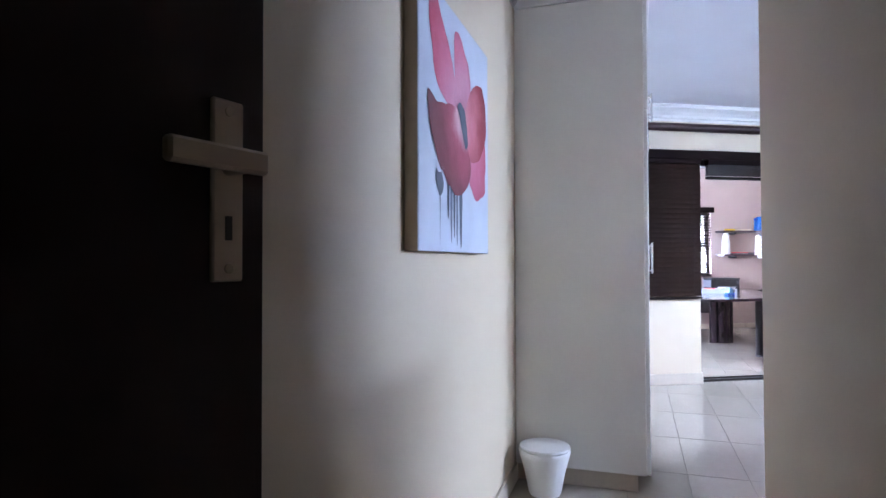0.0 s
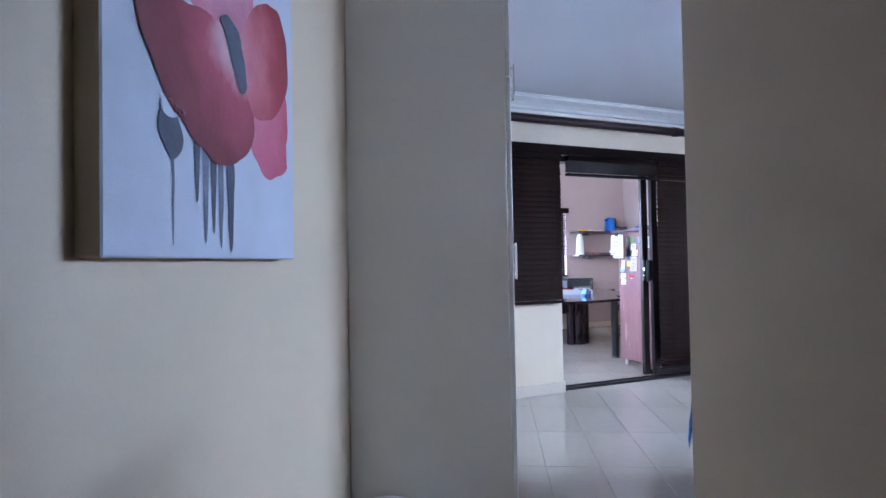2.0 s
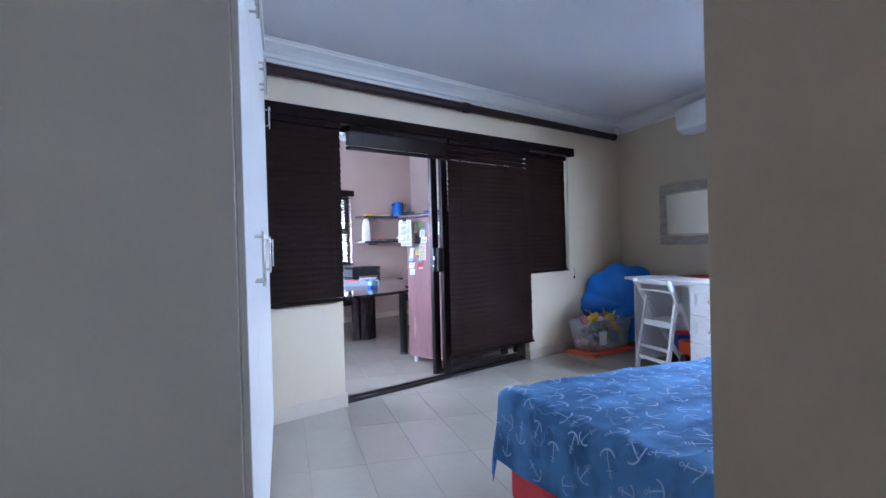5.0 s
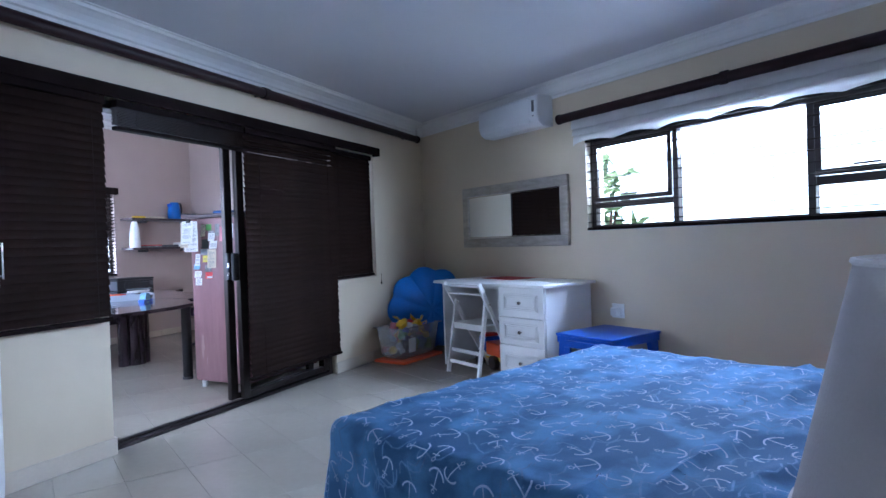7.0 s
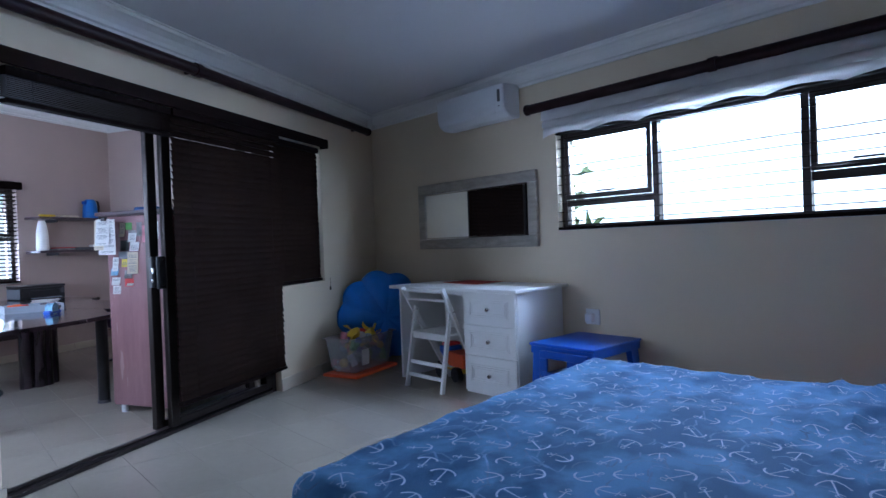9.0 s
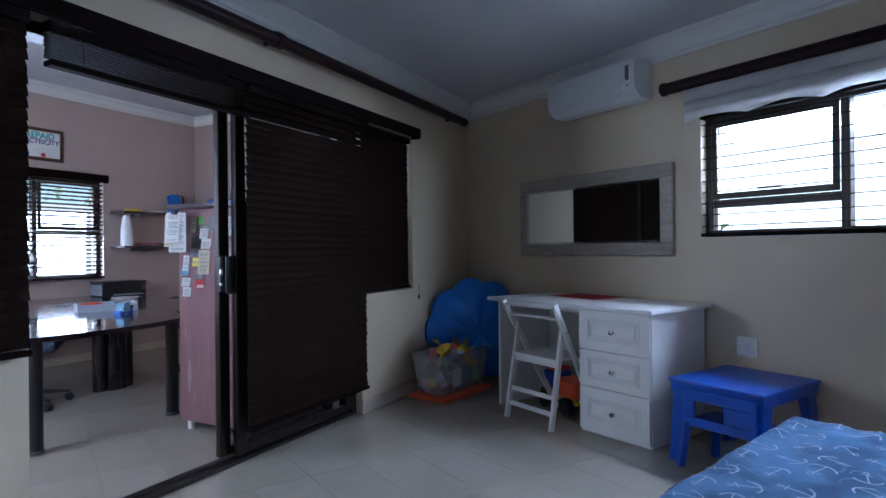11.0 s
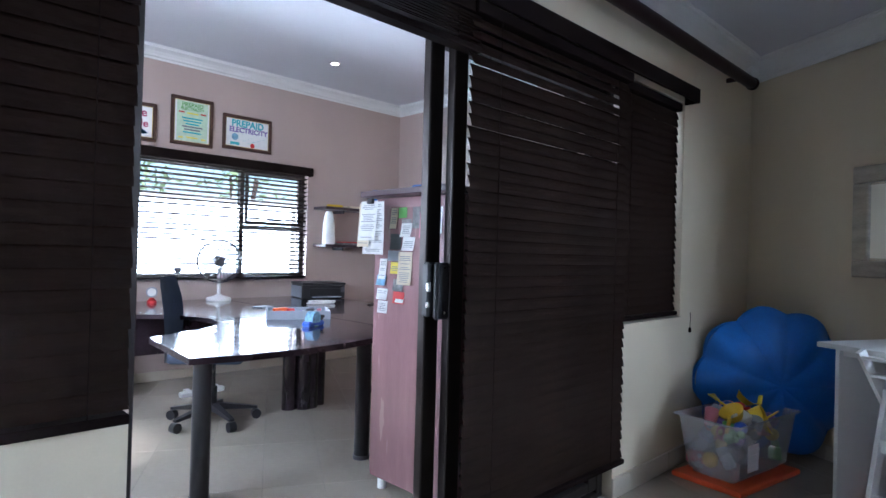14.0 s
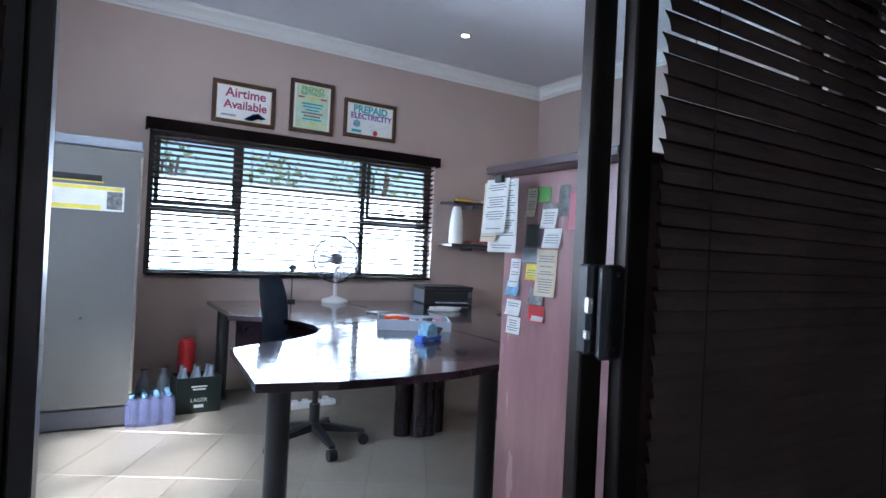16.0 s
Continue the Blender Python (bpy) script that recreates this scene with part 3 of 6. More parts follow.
# ---- curtain rods ----
def curtain_rod(m, length, z, r, joint, label):
    c = thing("curtain_rod", m, label, "curtain rod")
    bm = bmesh.new()
    cyl(bm, (0, -0.1, z), (length, -0.1, z), r, 24)
    part("pole", bm, M["rod"], c, smooth=True)
    for x in (0, length):
        bm = bmesh.new()
        s = -1 if x == 0 else 1
        lathe(bm, [(0.001, 0.045), (r * 0.7, 0.042), (r * 1.12, 0.03), (r * 1.15, 0.012), (r * 0.95, 0.0), (0.001, 0.0)], 24)
        bmesh.ops.transform(bm, matrix=Matrix.Translation((x, -0.1, z)) @ Matrix.Rotation(radians(90 * s), 4, "Y"), verts=bm.verts)
        part("end_cap", bm, M["rod"], c, smooth=True)
    bm = bmesh.new()
    cyl(bm, (joint - 0.025, -0.1, z), (joint + 0.025, -0.1, z), r * 1.22, 24)
    part("joint_ring", bm, M["rod"], c, smooth=True)
    for x in (0.15, joint, length - 0.15):
        bm = bmesh.new()
        box(bm, x - 0.012, x + 0.012, -0.09, 0, z - 0.014, z + 0.014, bevel=0.003)
        part("bracket", bm, M["rod"], c)
    return c


curtain_rod(pose(2.80, DOOR_Y, 0), 4.34, 2.325, 0.036, 1.93, "thick dark red wooden curtain pole over the sliding door")
curtain_rod(BED @ pose(EAST, 5.86, 0, 0, 0, -90), 3.2, 2.175, 0.038, 1.44, "thick dark red wooden curtain pole over the bedroom window")

# gathered white cloth under the window pole, with a scalloped hem
pelmet = thing("fabric_pelmet", BED @ pose(EAST, 5.74, 0, 0, 0, -90), "white gathered cloth pelmet with a scalloped hem", "curtain")
for nm, off, zt, zb, sc in (("upper_fold", -0.115, 2.16, 2.06, 0.0), ("middle_fold", -0.105, 2.08, 2.005, 0.0), ("scalloped_hem", -0.095, 2.03, 1.925, 0.03)):
    bm = bmesh.new()
    cols = 160
    grid = []
    for i in range(cols + 1):
        x = 2.95 * i / cols
        hem = zb + sc * abs(math.sin(x * 3.14159 / 0.4)) ** 0.8
        col = []
        for k in range(7):
            f = k / 6
            z = zt + (hem - zt) * f
            yy = off + 0.03 * (1 - f) + 0.01 * math.sin(x * 23 + k * 0.5) * f + 0.018 * math.sin(f * 3.1)*-1 + 0.006 * noise.noise((x * 4, k * 0.6, off * 50))
            col.append(bm.verts.new((x, yy, z)))
        grid.append(col)
    for i in range(cols):
        for k in range(6):
            bm.faces.new((grid[i][k], grid[i + 1][k], grid[i + 1][k + 1], grid[i][k + 1]))
    bmesh.ops.solidify(bm, geom=bm.faces, thickness=0.003)
    part(nm, bm, M["fabric"], pelmet, smooth=True)

# ---- bedroom things ----
# wardrobe along the passage wall, its far end cut to the door wall
wardrobe = thing("wardrobe", BED, "built-in white wardrobe with tall doors and bar handles", "wardrobe")
bm = bmesh.new()
prism(bm, [(WEST + 0.003, WARD_E + 0.018), (WARD - 0.022, WARD_E + 0.018), (WARD - 0.022, 5.90), (WEST + 0.003, 5.60)], 0.085, 2.44)
part("carcass", bm, M["ward"], wardrobe)
bm = bmesh.new()
box(bm, WEST + 0.003, WARD - 0.02, WARD_E, WARD_E + 0.017, 0.085, 2.44, bevel=0.002)
part("end_panel", bm, M["ward"], wardrobe)
bm = bmesh.new()
prism(bm, [(WEST + 0.003, WARD_E + 0.02), (WARD - 0.06, WARD_E + 0.02), (WARD - 0.06, 5.88), (WEST + 0.003, 5.58)], 0.0, 0.084)
part("plinth", bm, M["skirt"], wardrobe, "beige tiled plinth")
bm = bmesh.new()
box(bm, WEST + 0.003, WARD + 0.015, WARD_E - 0.012, WARD_E + 0.03, 2.441, 2.526, bevel=0.004)
box(bm, WARD - 0.01, WARD + 0.015, WARD_E + 0.031, 5.9, 2.441, 2.526, bevel=0.004)
part("top_moulding", bm, M["cornice"], wardrobe)
n_doors = 5
for i in range(n_doors):
    a = WARD_E + 0.004 + i * (5.86 - WARD_E) / n_doors
    b = a + (5.86 - WARD_E) / n_doors - 0.004
    for z0, z1, up in ((0.09, 1.865, False), (1.87, 2.435, True)):
        bm = bmesh.new()
        box(bm, WARD - 0.019, WARD, a, b, z0, z1, bevel=0.002)
        d = part("upper_door" if up else "door", bm, M["white"], wardrobe)
        if not up:
            hy = b - 0.05 if i % 2 == 0 else a + 0.05
            bm = bmesh.new()
            cyl(bm, (WARD + 0.026, hy, 1.055), (WARD + 0.026, hy, 1.225), 0.0045, 10)
            for z in (1.07, 1.21):
                cyl(bm, (WARD, hy, z), (WARD + 0.026, hy, z), 0.0045, 8)
            part("handle", bm, M["chrome"], d, "chrome bar handle", smooth=True)
        else:
            hy = b - 0.05 if i % 2 == 0 else a + 0.05
            bm = bmesh.new()
            cyl(bm, (WARD + 0.028, hy, 1.92), (WARD + 0.028, hy, 2.06), 0.006, 10)
            for z in (1.94, 2.04):
                cyl(bm, (WARD, hy, z), (WARD + 0.028, hy, z), 0.005, 8)
            part("handle", bm, M["chrome"], d, "chrome bar handle", smooth=True)

# flower canvas
CW, CH = 0.785, 0.785
canvas = thing("canvas_painting", BED @ pose(WEST + 0.001, 1.86, 1.155, 0, 0, 90), "square canvas painting of a crimson and pink flower", "painting")
bm = bmesh.new()
box(bm, 0, CW, -0.043, 0, 0, CH, bevel=0.003)
part("stretched_canvas", bm, [M["canvas"], M["canvas_side"]], canvas)
for p in canvas.children[0].data.polygons:
    p.material_index = 0 if p.normal.y < -0.5 else 1


def painted(name, pts, material, level, rough=0.012):
    """A brushed shape on the canvas, through a few points in canvas fractions, with a soft uneven outline."""
    k = len(pts)
    out = []
    for i in range(k):
        p0, p1, p2, p3 = [Vector(pts[(i + j - 1) % k]) for j in range(4)]
        for s in range(7):
            t = s / 7
            q = 0.5 * (2 * p1 + (p2 - p0) * t + (2 * p0 - 5 * p1 + 4 * p2 - p3) * t * t + (3 * p1 - p0 - 3 * p2 + p3) * t ** 3)
            w = rough * noise.noise((q.x * 14, q.y * 14, level * 3.1))
            out.append((q.x + w, q.y + w))
    bm = bmesh.new()
    vs = [bm.verts.new((x * CW, -0.0432 - 0.0009 * level, y * CH)) for x, y in out]
    f = bm.faces.new(vs)
    bmesh.ops.triangulate(bm, faces=[f])
    part(name, bm, M[material], canvas)


painted("petal", [(0.10, 0.97), (0.17, 0.985), (0.33, 0.85), (0.46, 0.68), (0.47, 0.60), (0.30, 0.60), (0.17, 0.67)], "petal_pink", 1)
painted("petal", [(0.42, 0.90), (0.49, 0.925), (0.62, 0.85), (0.66, 0.72), (0.56, 0.6), (0.46, 0.60), (0.42, 0.75)], "petal_pink", 2)
painted("petal", [(0.58, 0.48), (0.75, 0.54), (0.91, 0.54), (0.95, 0.44), (0.92, 0.36), (0.93, 0.30), (0.85, 0.265), (0.76, 0.25), (0.66, 0.31)], "petal_pink", 1)
painted("petal", [(0.08, 0.575), (0.20, 0.57), (0.45, 0.60), (0.62, 0.50), (0.66, 0.40), (0.62, 0.30), (0.47, 0.235), (0.33, 0.265), (0.17, 0.38)], "petal_dark", 3)
painted("petal", [(0.56, 0.53), (0.58, 0.63), (0.70, 0.76), (0.86, 0.79), (0.94, 0.68), (0.92, 0.55), (0.80, 0.44), (0.66, 0.42)], "petal_red", 4)
painted("flower_heart", [(0.46, 0.62), (0.52, 0.64), (0.60, 0.56), (0.62, 0.49), (0.57, 0.47), (0.50, 0.54)], "paintgrey", 5, 0.03)
painted("bud", [(0.175, 0.30), (0.215, 0.325), (0.265, 0.30), (0.27, 0.25), (0.235, 0.215), (0.195, 0.235)], "paintgrey", 2, 0.02)
painted("bud_highlight", [(0.185, 0.33), (0.24, 0.355), (0.275, 0.32), (0.225, 0.305)], "canvas", 3, 0.02)
for x, w, top, low, ink in ((0.232, 0.0045, 0.235, 0.03, "paintwash"), (0.335, 0.013, 0.285, 0.13, "paintgrey"), (0.375, 0.014, 0.27, 0.04, "paintwash"), (0.415, 0.014, 0.255, 0.06, "paintgrey"), (0.455, 0.014, 0.25, 0.03, "paintwash"), (0.51, 0.020, 0.26, 0.02, "paintgrey")):
    painted("stem", [(x - w, top), (x + w, top), (x + w * 0.9, (top + low) / 2), (x + w * 0.4, low + 0.01), (x - w * 0.4, low + 0.01), (x - w * 0.9, (top + low) / 2)], ink, 1, 0.004)

# white stool
stool = thing("ceramic_stool", BED @ pose(-0.415, 3.26, 0), "small white tapered ceramic stool by the wardrobe", "stool")
bm = bmesh.new()
lathe(bm, [(0.001, 0), (0.072, 0), (0.078, 0.01), (0.10, 0.12), (0.117, 0.18), (0.124, 0.205), (0.12, 0.216)], 40)
part("body", bm, M["white"], stool, smooth=True)
bm = bmesh.new()
lathe(bm, [(0.12, 0.217), (0.123, 0.223), (0.12, 0.232), (0.10, 0.236), (0.001, 0.236)], 40)
part("seat", bm, M["white"], stool, smooth=True)

# open passage door
dd = Vector((0.17, 0.77)).normalized()
passage_door = thing("door_2", BED @ pose(-0.533, 0.144, 0, 0, 0, math.degrees(math.atan2(dd.y, dd.x))), "dark mahogany panelled door standing open in the passage", "door", kind="structure")
bm = bmesh.new()
box(bm, 0, 0.79, -0.0, 0.04, 0.01, 2.04, bevel=0.003)
leaf_2 = part("door_leaf", bm, M["doorwood"], passage_door)
for z0, z1 in ((0.18, 0.85), (1.38, 1.9)):
    for x0, x1 in ((0.10, 0.36), (0.43, 0.68)):
        bm = bmesh.new()
        box(bm, x0, x1, -0.009, 0.0, z0, z1, bevel=0.008)
        box(bm, x0 + 0.035, x1 - 0.035, -0.014, -0.008, z0 + 0.035, z1 - 0.035, bevel=0.005)
        part("raised_panel", bm, M["doorwood"], leaf_2)
bm = bmesh.new()
box(bm, 0.719, 0.756, -0.007, 0, 1.107, 1.288, bevel=0.002)
plate = part("handle_plate", bm, M["beige"], leaf_2, "beige metal lever plate")
bm = bmesh.new()
box(bm, 0.733, 0.741, -0.0082, -0.0065, 1.148, 1.172)
part("keyhole", bm, M["black"], plate)
bm = bmesh.new()
cyl(bm, (0.737, -0.007, 1.221), (0.737, -0.045, 1.221), 0.009, 14)
box(bm, 0.640, 0.747, -0.055, -0.042, 1.210, 1.232, bevel=0.003)
part("lever", bm, M["beige"], plate)
for z in (1.12, 1.276):
    bm = bmesh.new()
    cyl(bm, (0.737, -0.009, z), (0.737, -0.006, z), 0.005, 10)
    part("screw", bm, M["chrome"], plate)

# mirror
mirror = thing("wall_mirror", BED @ pose(EAST, 7.355, 0, 0, 0, -90), "long wall mirror in a worn silver frame", "mirror")
MW = 1.48
for nm, x0, x1, z0, z1 in (("frame_top", 0, MW, 1.62, 1.714), ("frame_bottom", 0, MW, 1.092, 1.185), ("frame_side", 0, 0.095, 1.186, 1.619), ("frame_side", MW - 0.095, MW, 1.186, 1.619)):
    bm = bmesh.new()
    box(bm, x0, x1, -0.036, -0.002, z0, z1, bevel=0.006)
    part(nm, bm, M["silver"], mirror)
bm = bmesh.new()
box(bm, 0.09, MW - 0.09, -0.022, -0.016, 1.18, 1.625)
part("mirror_glass", bm, M["mirror"], mirror)
for nm, x0, x1, z0, z1 in (("bevel_strip", 0.096, MW - 0.096, 1.606, 1.618), ("bevel_strip", 0.096, MW - 0.096, 1.187, 1.199)):
    bm = bmesh.new()
    box(bm, x0, x1, -0.024, -0.0222, z0, z1)
    part(nm, bm, M["chrome"], mirror)

# air conditioner
ac = thing("air_conditioner", BED @ pose(EAST, 6.84, 2.155, 0, 0, -90), "white split air conditioner high on the wall", "air conditioner")
bm = bmesh.new()
prof = [(0, 0.0), (-0.13, 0.0), (-0.185, 0.035), (-0.205, 0.09), (-0.205, 0.235), (-0.19, 0.265), (0, 0.272)]
fa, fb = [bm.verts.new((0.0, y, z)) for y, z in prof], [bm.verts.new((0.80, y, z)) for y, z in prof]
bm.faces.new(fa), bm.faces.new(fb[::-1])
for i in range(len(prof)):
    j = (i + 1) % len(prof)
    bm.faces.new((fa[i], fa[j], fb[j], fb[i]))
bmesh.ops.bevel(bm, geom=bm.edges[:], offset=0.008, segments=2, affect="EDGES")
part("casing", bm, M["acwhite"], ac)
for nm, x0, x1, y0, y1, z0, z1, mt in (("front_panel", 0.012, 0.71, -0.211, -0.2045, 0.088, 0.245, "acwhite"), ("louvre", 0.03, 0.70, -0.198, -0.188, 0.035, 0.08, "acwhite"), ("vent_slot", 0.735, 0.765, -0.207, -0.203, 0.12, 0.22, "dgrey")):
    bm = bmesh.new()
    box(bm, x0, x1, y0, y1, z0, z1, bevel=0.003)
    part(nm, bm, M[mt], ac)
bm = bmesh.new()
cyl(bm, (0.75, -0.207, 0.085), (0.75, -0.203, 0.085), 0.006, 10)
part("indicator", bm, M["dgrey"], ac)

pir = thing("motion_detector", BED @ pose(3.93, 8.0, 2.37, 0, 0, 0), "small white alarm detector in the room corner", "detector")
bm = bmesh.new()
box(bm, -0.03, 0.03, -0.025, 0.025, 0, 0.1, bevel=0.012, seg=3)
part("case", bm, M["white"], pir)
bm = bmesh.new()
box(bm, -0.006, 0.09, 0.02, 0.06, 0.04, 0.06, bevel=0.004)
part("bracket", bm, M["white"], pir)

# desk
desk = thing("childs_desk", BED @ pose(3.325, 6.94, 0, 0, 0, 3) @ pose(-3.31, -6.95, 0), "white painted desk with three panelled drawers", "desk")
bm = bmesh.new()
box(bm, 3.31, 3.97, 5.585, 6.95, 0.775, 0.80, bevel=0.006, seg=2)
part("top", bm, M["white"], desk)
bm = bmesh.new()
box(bm, 3.388, 3.96, 5.635, 6.145, 0.0, 0.774, bevel=0.002)
part("drawer_case", bm, M["white"], desk)
bm = bmesh.new()
box(bm, 3.40, 3.96, 6.905, 6.925, 0.0, 0.774, bevel=0.002)
part("side_panel", bm, M["white"], desk)
bm = bmesh.new()
box(bm, 3.93, 3.948, 6.147, 6.903, 0.25, 0.774)
part("back_panel", bm, M["white"], desk)
bm = bmesh.new()
box(bm, 3.42, 3.44, 6.147, 6.903, 0.735, 0.774, bevel=0.002)
part("apron", bm, M["white"], desk)
for z0, z1 in ((0.02, 0.288), (0.294, 0.518), (0.524, 0.766)):
    bm = bmesh.new()
    box(bm, 3.368, 3.387, 5.64, 6.14, z0, z1, bevel=0.003)
    dr = part("drawer", bm, M["white"], desk)
    zc = (z0 + z1) / 2
    bm = bmesh.new()
    for k, (g, t) in enumerate(((0.0, 0.006), (0.014, 0.010), (0.03, 0.007))):
        a0, a1, c0, c1 = 5.70 + g, 6.085 - g, zc - 0.072 + g, zc + 0.072 - g
        w = 0.011
        for q in ((a0, a1, c0, c0 + w), (a0, a1, c1 - w, c1), (a0, a0 + w, c0 + w, c1 - w), (a1 - w, a1, c0 + w, c1 - w)):
            box(bm, 3.368 - t, 3.3685, q[0], q[1], q[2], q[3], bevel=0.002)
    part("panel_moulding", bm, M["white"], dr)
    bm = bmesh.new()
    lathe(bm, [(0.001, 0.032), (0.012, 0.03), (0.016, 0.022), (0.012, 0.014), (0.006, 0.008), (0.007, 0.0)], 20)
    bmesh.ops.transform(bm, matrix=Matrix.Translation((3.362, 5.88, zc)) @ Matrix.Rotation(radians(-90), 4, "Y"), verts=bm.verts)
    part("knob", bm, M["chrome"], dr, "round chrome knob", smooth=True)
place = thing("place_mat", BED @ pose(3.86, 6.46, 0.8035, 0, 0, -4), "red woven place mat lying on the white desk", "place mat")
bm = bmesh.new()
box(bm, -0.15, 0.15, -0.22, 0.22, -0.0015, 0.0015, bevel=0.001)
part("mat", bm, M["redmat"], place)

# folding chair
chair = thing("folding_chair", BED @ pose(3.235, 6.425, 0), "white painted wooden folding chair at the desk", "chair")


def stick(bm, a, b, w, t):
    a, b = Vector(a), Vector(b)
    d = b - a
    m = Matrix.Translation((a + b) / 2) @ d.to_track_quat("Z", "Y").to_matrix().to_4x4()
    bmesh.ops.create_cube(bm, size=1, matrix=m @ Matrix.Diagonal((w, t, d.length, 1)))


for s in (-1, 1):
    bm = bmesh.new()
    stick(bm, (0.015, s * 0.212, 0.0), (0.13, s * 0.205, 0.64), 0.022, 0.034)
    part("front_leg", bm, M["white"], chair)
    bm = bmesh.new()
    stick(bm, (0.47, s * 0.18, 0.0), (0.02, s * 0.245, 0.80), 0.02, 0.036)
    part("back_leg", bm, M["white"], chair)
    bm = bmesh.new()
    cyl(bm, (0.13, s * 0.19, 0.615), (0.13, s * 0.255, 0.615), 0.006, 10)
    part("bolt", bm, M["chrome"], chair)
for nm, a, b, w, t in (("rung", (0.035, -0.205, 0.10), (0.035, 0.205, 0.10), 0.014, 0.028), ("rung", (0.055, -0.205, 0.2), (0.055, 0.205, 0.2), 0.014, 0.028), ("rear_rung", (0.41, -0.185, 0.11), (0.41, 0.185, 0.11), 0.014, 0.03), ("seat_rail", (0.09, -0.2, 0.405), (0.09, 0.2, 0.405), 0.016, 0.036)):
    bm = bmesh.new()
    stick(bm, a, b, w, t)
    part(nm, bm, M["white"], chair)
for z, x in ((0.775, 0.036), (0.70, 0.078)):
    bm = bmesh.new()
    for i in range(8):
        y0, y1 = -0.24 + 0.06 * i, -0.18 + 0.06 * i
        bow = lambda y: 0.02 * (1 - (y / 0.24) ** 2)
        stick(bm, (x + bow(y0), y0, z), (x + bow(y1), y1, z), 0.046, 0.012)
    part("back_slat", bm, M["white"], chair)
bm = bmesh.new()
box(bm, 0.07, 0.40, -0.195, 0.195, 0.425, 0.442, bevel=0.005, seg=2)
part("seat", bm, M["white"], chair)

# clear tub of toys
tub = thing("storage_tub", pose(6.47, 4.93, 0, 0, 0, -9), "clear plastic tub of toys standing on its orange lid", "storage tub")
bm = bmesh.new()
box(bm, -0.32, 0.32, -0.19, 0.19, 0.0, 0.03, bevel=0.012, seg=2)
part("lid", bm, M["orange"], tub, "orange plastic lid")
bm = bmesh.new()
lo, hi = [(-0.27, -0.14), (0.27, -0.14), (0.27, 0.14), (-0.27, 0.14)], [(-0.32, -0.17), (0.32, -0.17), (0.32, 0.17), (-0.32, 0.17)]
va, vb = [bm.verts.new((x, y, 0.033)) for x, y in lo], [bm.verts.new((x, y, 0.34)) for x, y in hi]
bm.faces.new(va[::-1])
for i in range(4):
    bm.faces.new((va[i], va[(i + 1) % 4], vb[(i + 1) % 4], vb[i]))
bmesh.ops.bevel(bm, geom=[e for e in bm.edges if len(e.link_faces) == 2], offset=0.03, segments=3, affect="EDGES")
bmesh.ops.solidify(bm, geom=bm.faces[:], thickness=0.003)
part("bin", bm, M["clear"], tub, "clear plastic bin", smooth=True)
bm = bmesh.new()
tube(bm, [(-0.325, -0.175, 0.34), (0.325, -0.175, 0.34), (0.325, 0.175, 0.34), (-0.325, 0.175, 0.34)], 0.007, 8, True)
part("rim", bm, M["clear"], tub, smooth=True)
bm = bmesh.new()
for z in (0.12, 0.145, 0.17, 0.2):
    box(bm, -0.20, -0.12 + 0.03 * random.random(), -0.170, -0.166, z, z + 0.014)
box(bm, -0.21, -0.105, -0.1665, -0.1645, 0.10, 0.235)
part("label", bm, M["paper"], tub)
random.seed(5)
TOYS = ["yellow", "pinkp", "redp", "green", "bluep", "grey", "pinkp", "dgrey", "yellow", "paper", "grey", "purple"]
for i in range(52):
    bm = bmesh.new()
    x, y, z = random.uniform(-0.24, 0.24), random.uniform(-0.11, 0.11), random.uniform(0.09, 0.34)
    k = i % 4
    if k == 0:
        ball(bm, (0, 0, 0), random.uniform(0.03, 0.05), 12)
    elif k == 1:
        box(bm, -0.05, 0.05, -0.03, 0.03, -0.025, 0.025, bevel=0.01, seg=2)
        cyl(bm, (-0.03, -0.035, -0.02), (-0.03, 0.035, -0.02), 0.016, 10)
        cyl(bm, (0.03, -0.035, -0.02), (0.03, 0.035, -0.02), 0.016, 10)
    elif k == 2:
        lathe(bm, [(0.001, -0.04), (0.028, -0.04), (0.036, 0.02), (0.04, 0.04), (0.034, 0.04), (0.001, -0.03)], 14)
    else:
        box(bm, -0.035, 0.035, -0.022, 0.022, -0.035, 0.035, bevel=0.008)
        ball(bm, (0, 0, 0.05), 0.022, 10)
    t = part("toy", bm, M[TOYS[i % len(TOYS)]], None, smooth=(k in (0, 2)))
    t.matrix_world = pose(6.47, 4.93, 0, 0, 0, -9) @ pose(x, y, z, random.uniform(-60, 60), random.uniform(-60, 60), random.uniform(0, 360))
    tagged(t, "small coloured plastic toy heaped in the tub", "toy", "toys in the tub")
# more sand toys: a scoop and a sieve
scoop = thing("sand_scoop", pose(6.47, 4.93, 0, 0, 0, -9) @ pose(-0.16, -0.06, 0.36, 20, 30, 200), "yellow plastic toy scoop on the toy heap", "toy scoop")
bm = bmesh.new()
lathe(bm, [(0.001, -0.03), (0.04, -0.02), (0.06, 0.02), (0.063, 0.03), (0.056, 0.026), (0.036, -0.012), (0.001, -0.02)], 20)
part("bowl", bm, M["yellow"], scoop, smooth=True)
bm = bmesh.new()
box(bm, 0.058, 0.16, -0.01, 0.01, 0.018, 0.03, bevel=0.004)
part("grip", bm, M["yellow"], scoop)
sieve = thing("sand_sieve", pose(6.47, 4.93, 0, 0, 0, -9) @ pose(0.19, 0.06, 0.39, 35, -25, 40), "yellow plastic toy sieve on the toy heap", "toy sieve")
bm = bmesh.new()
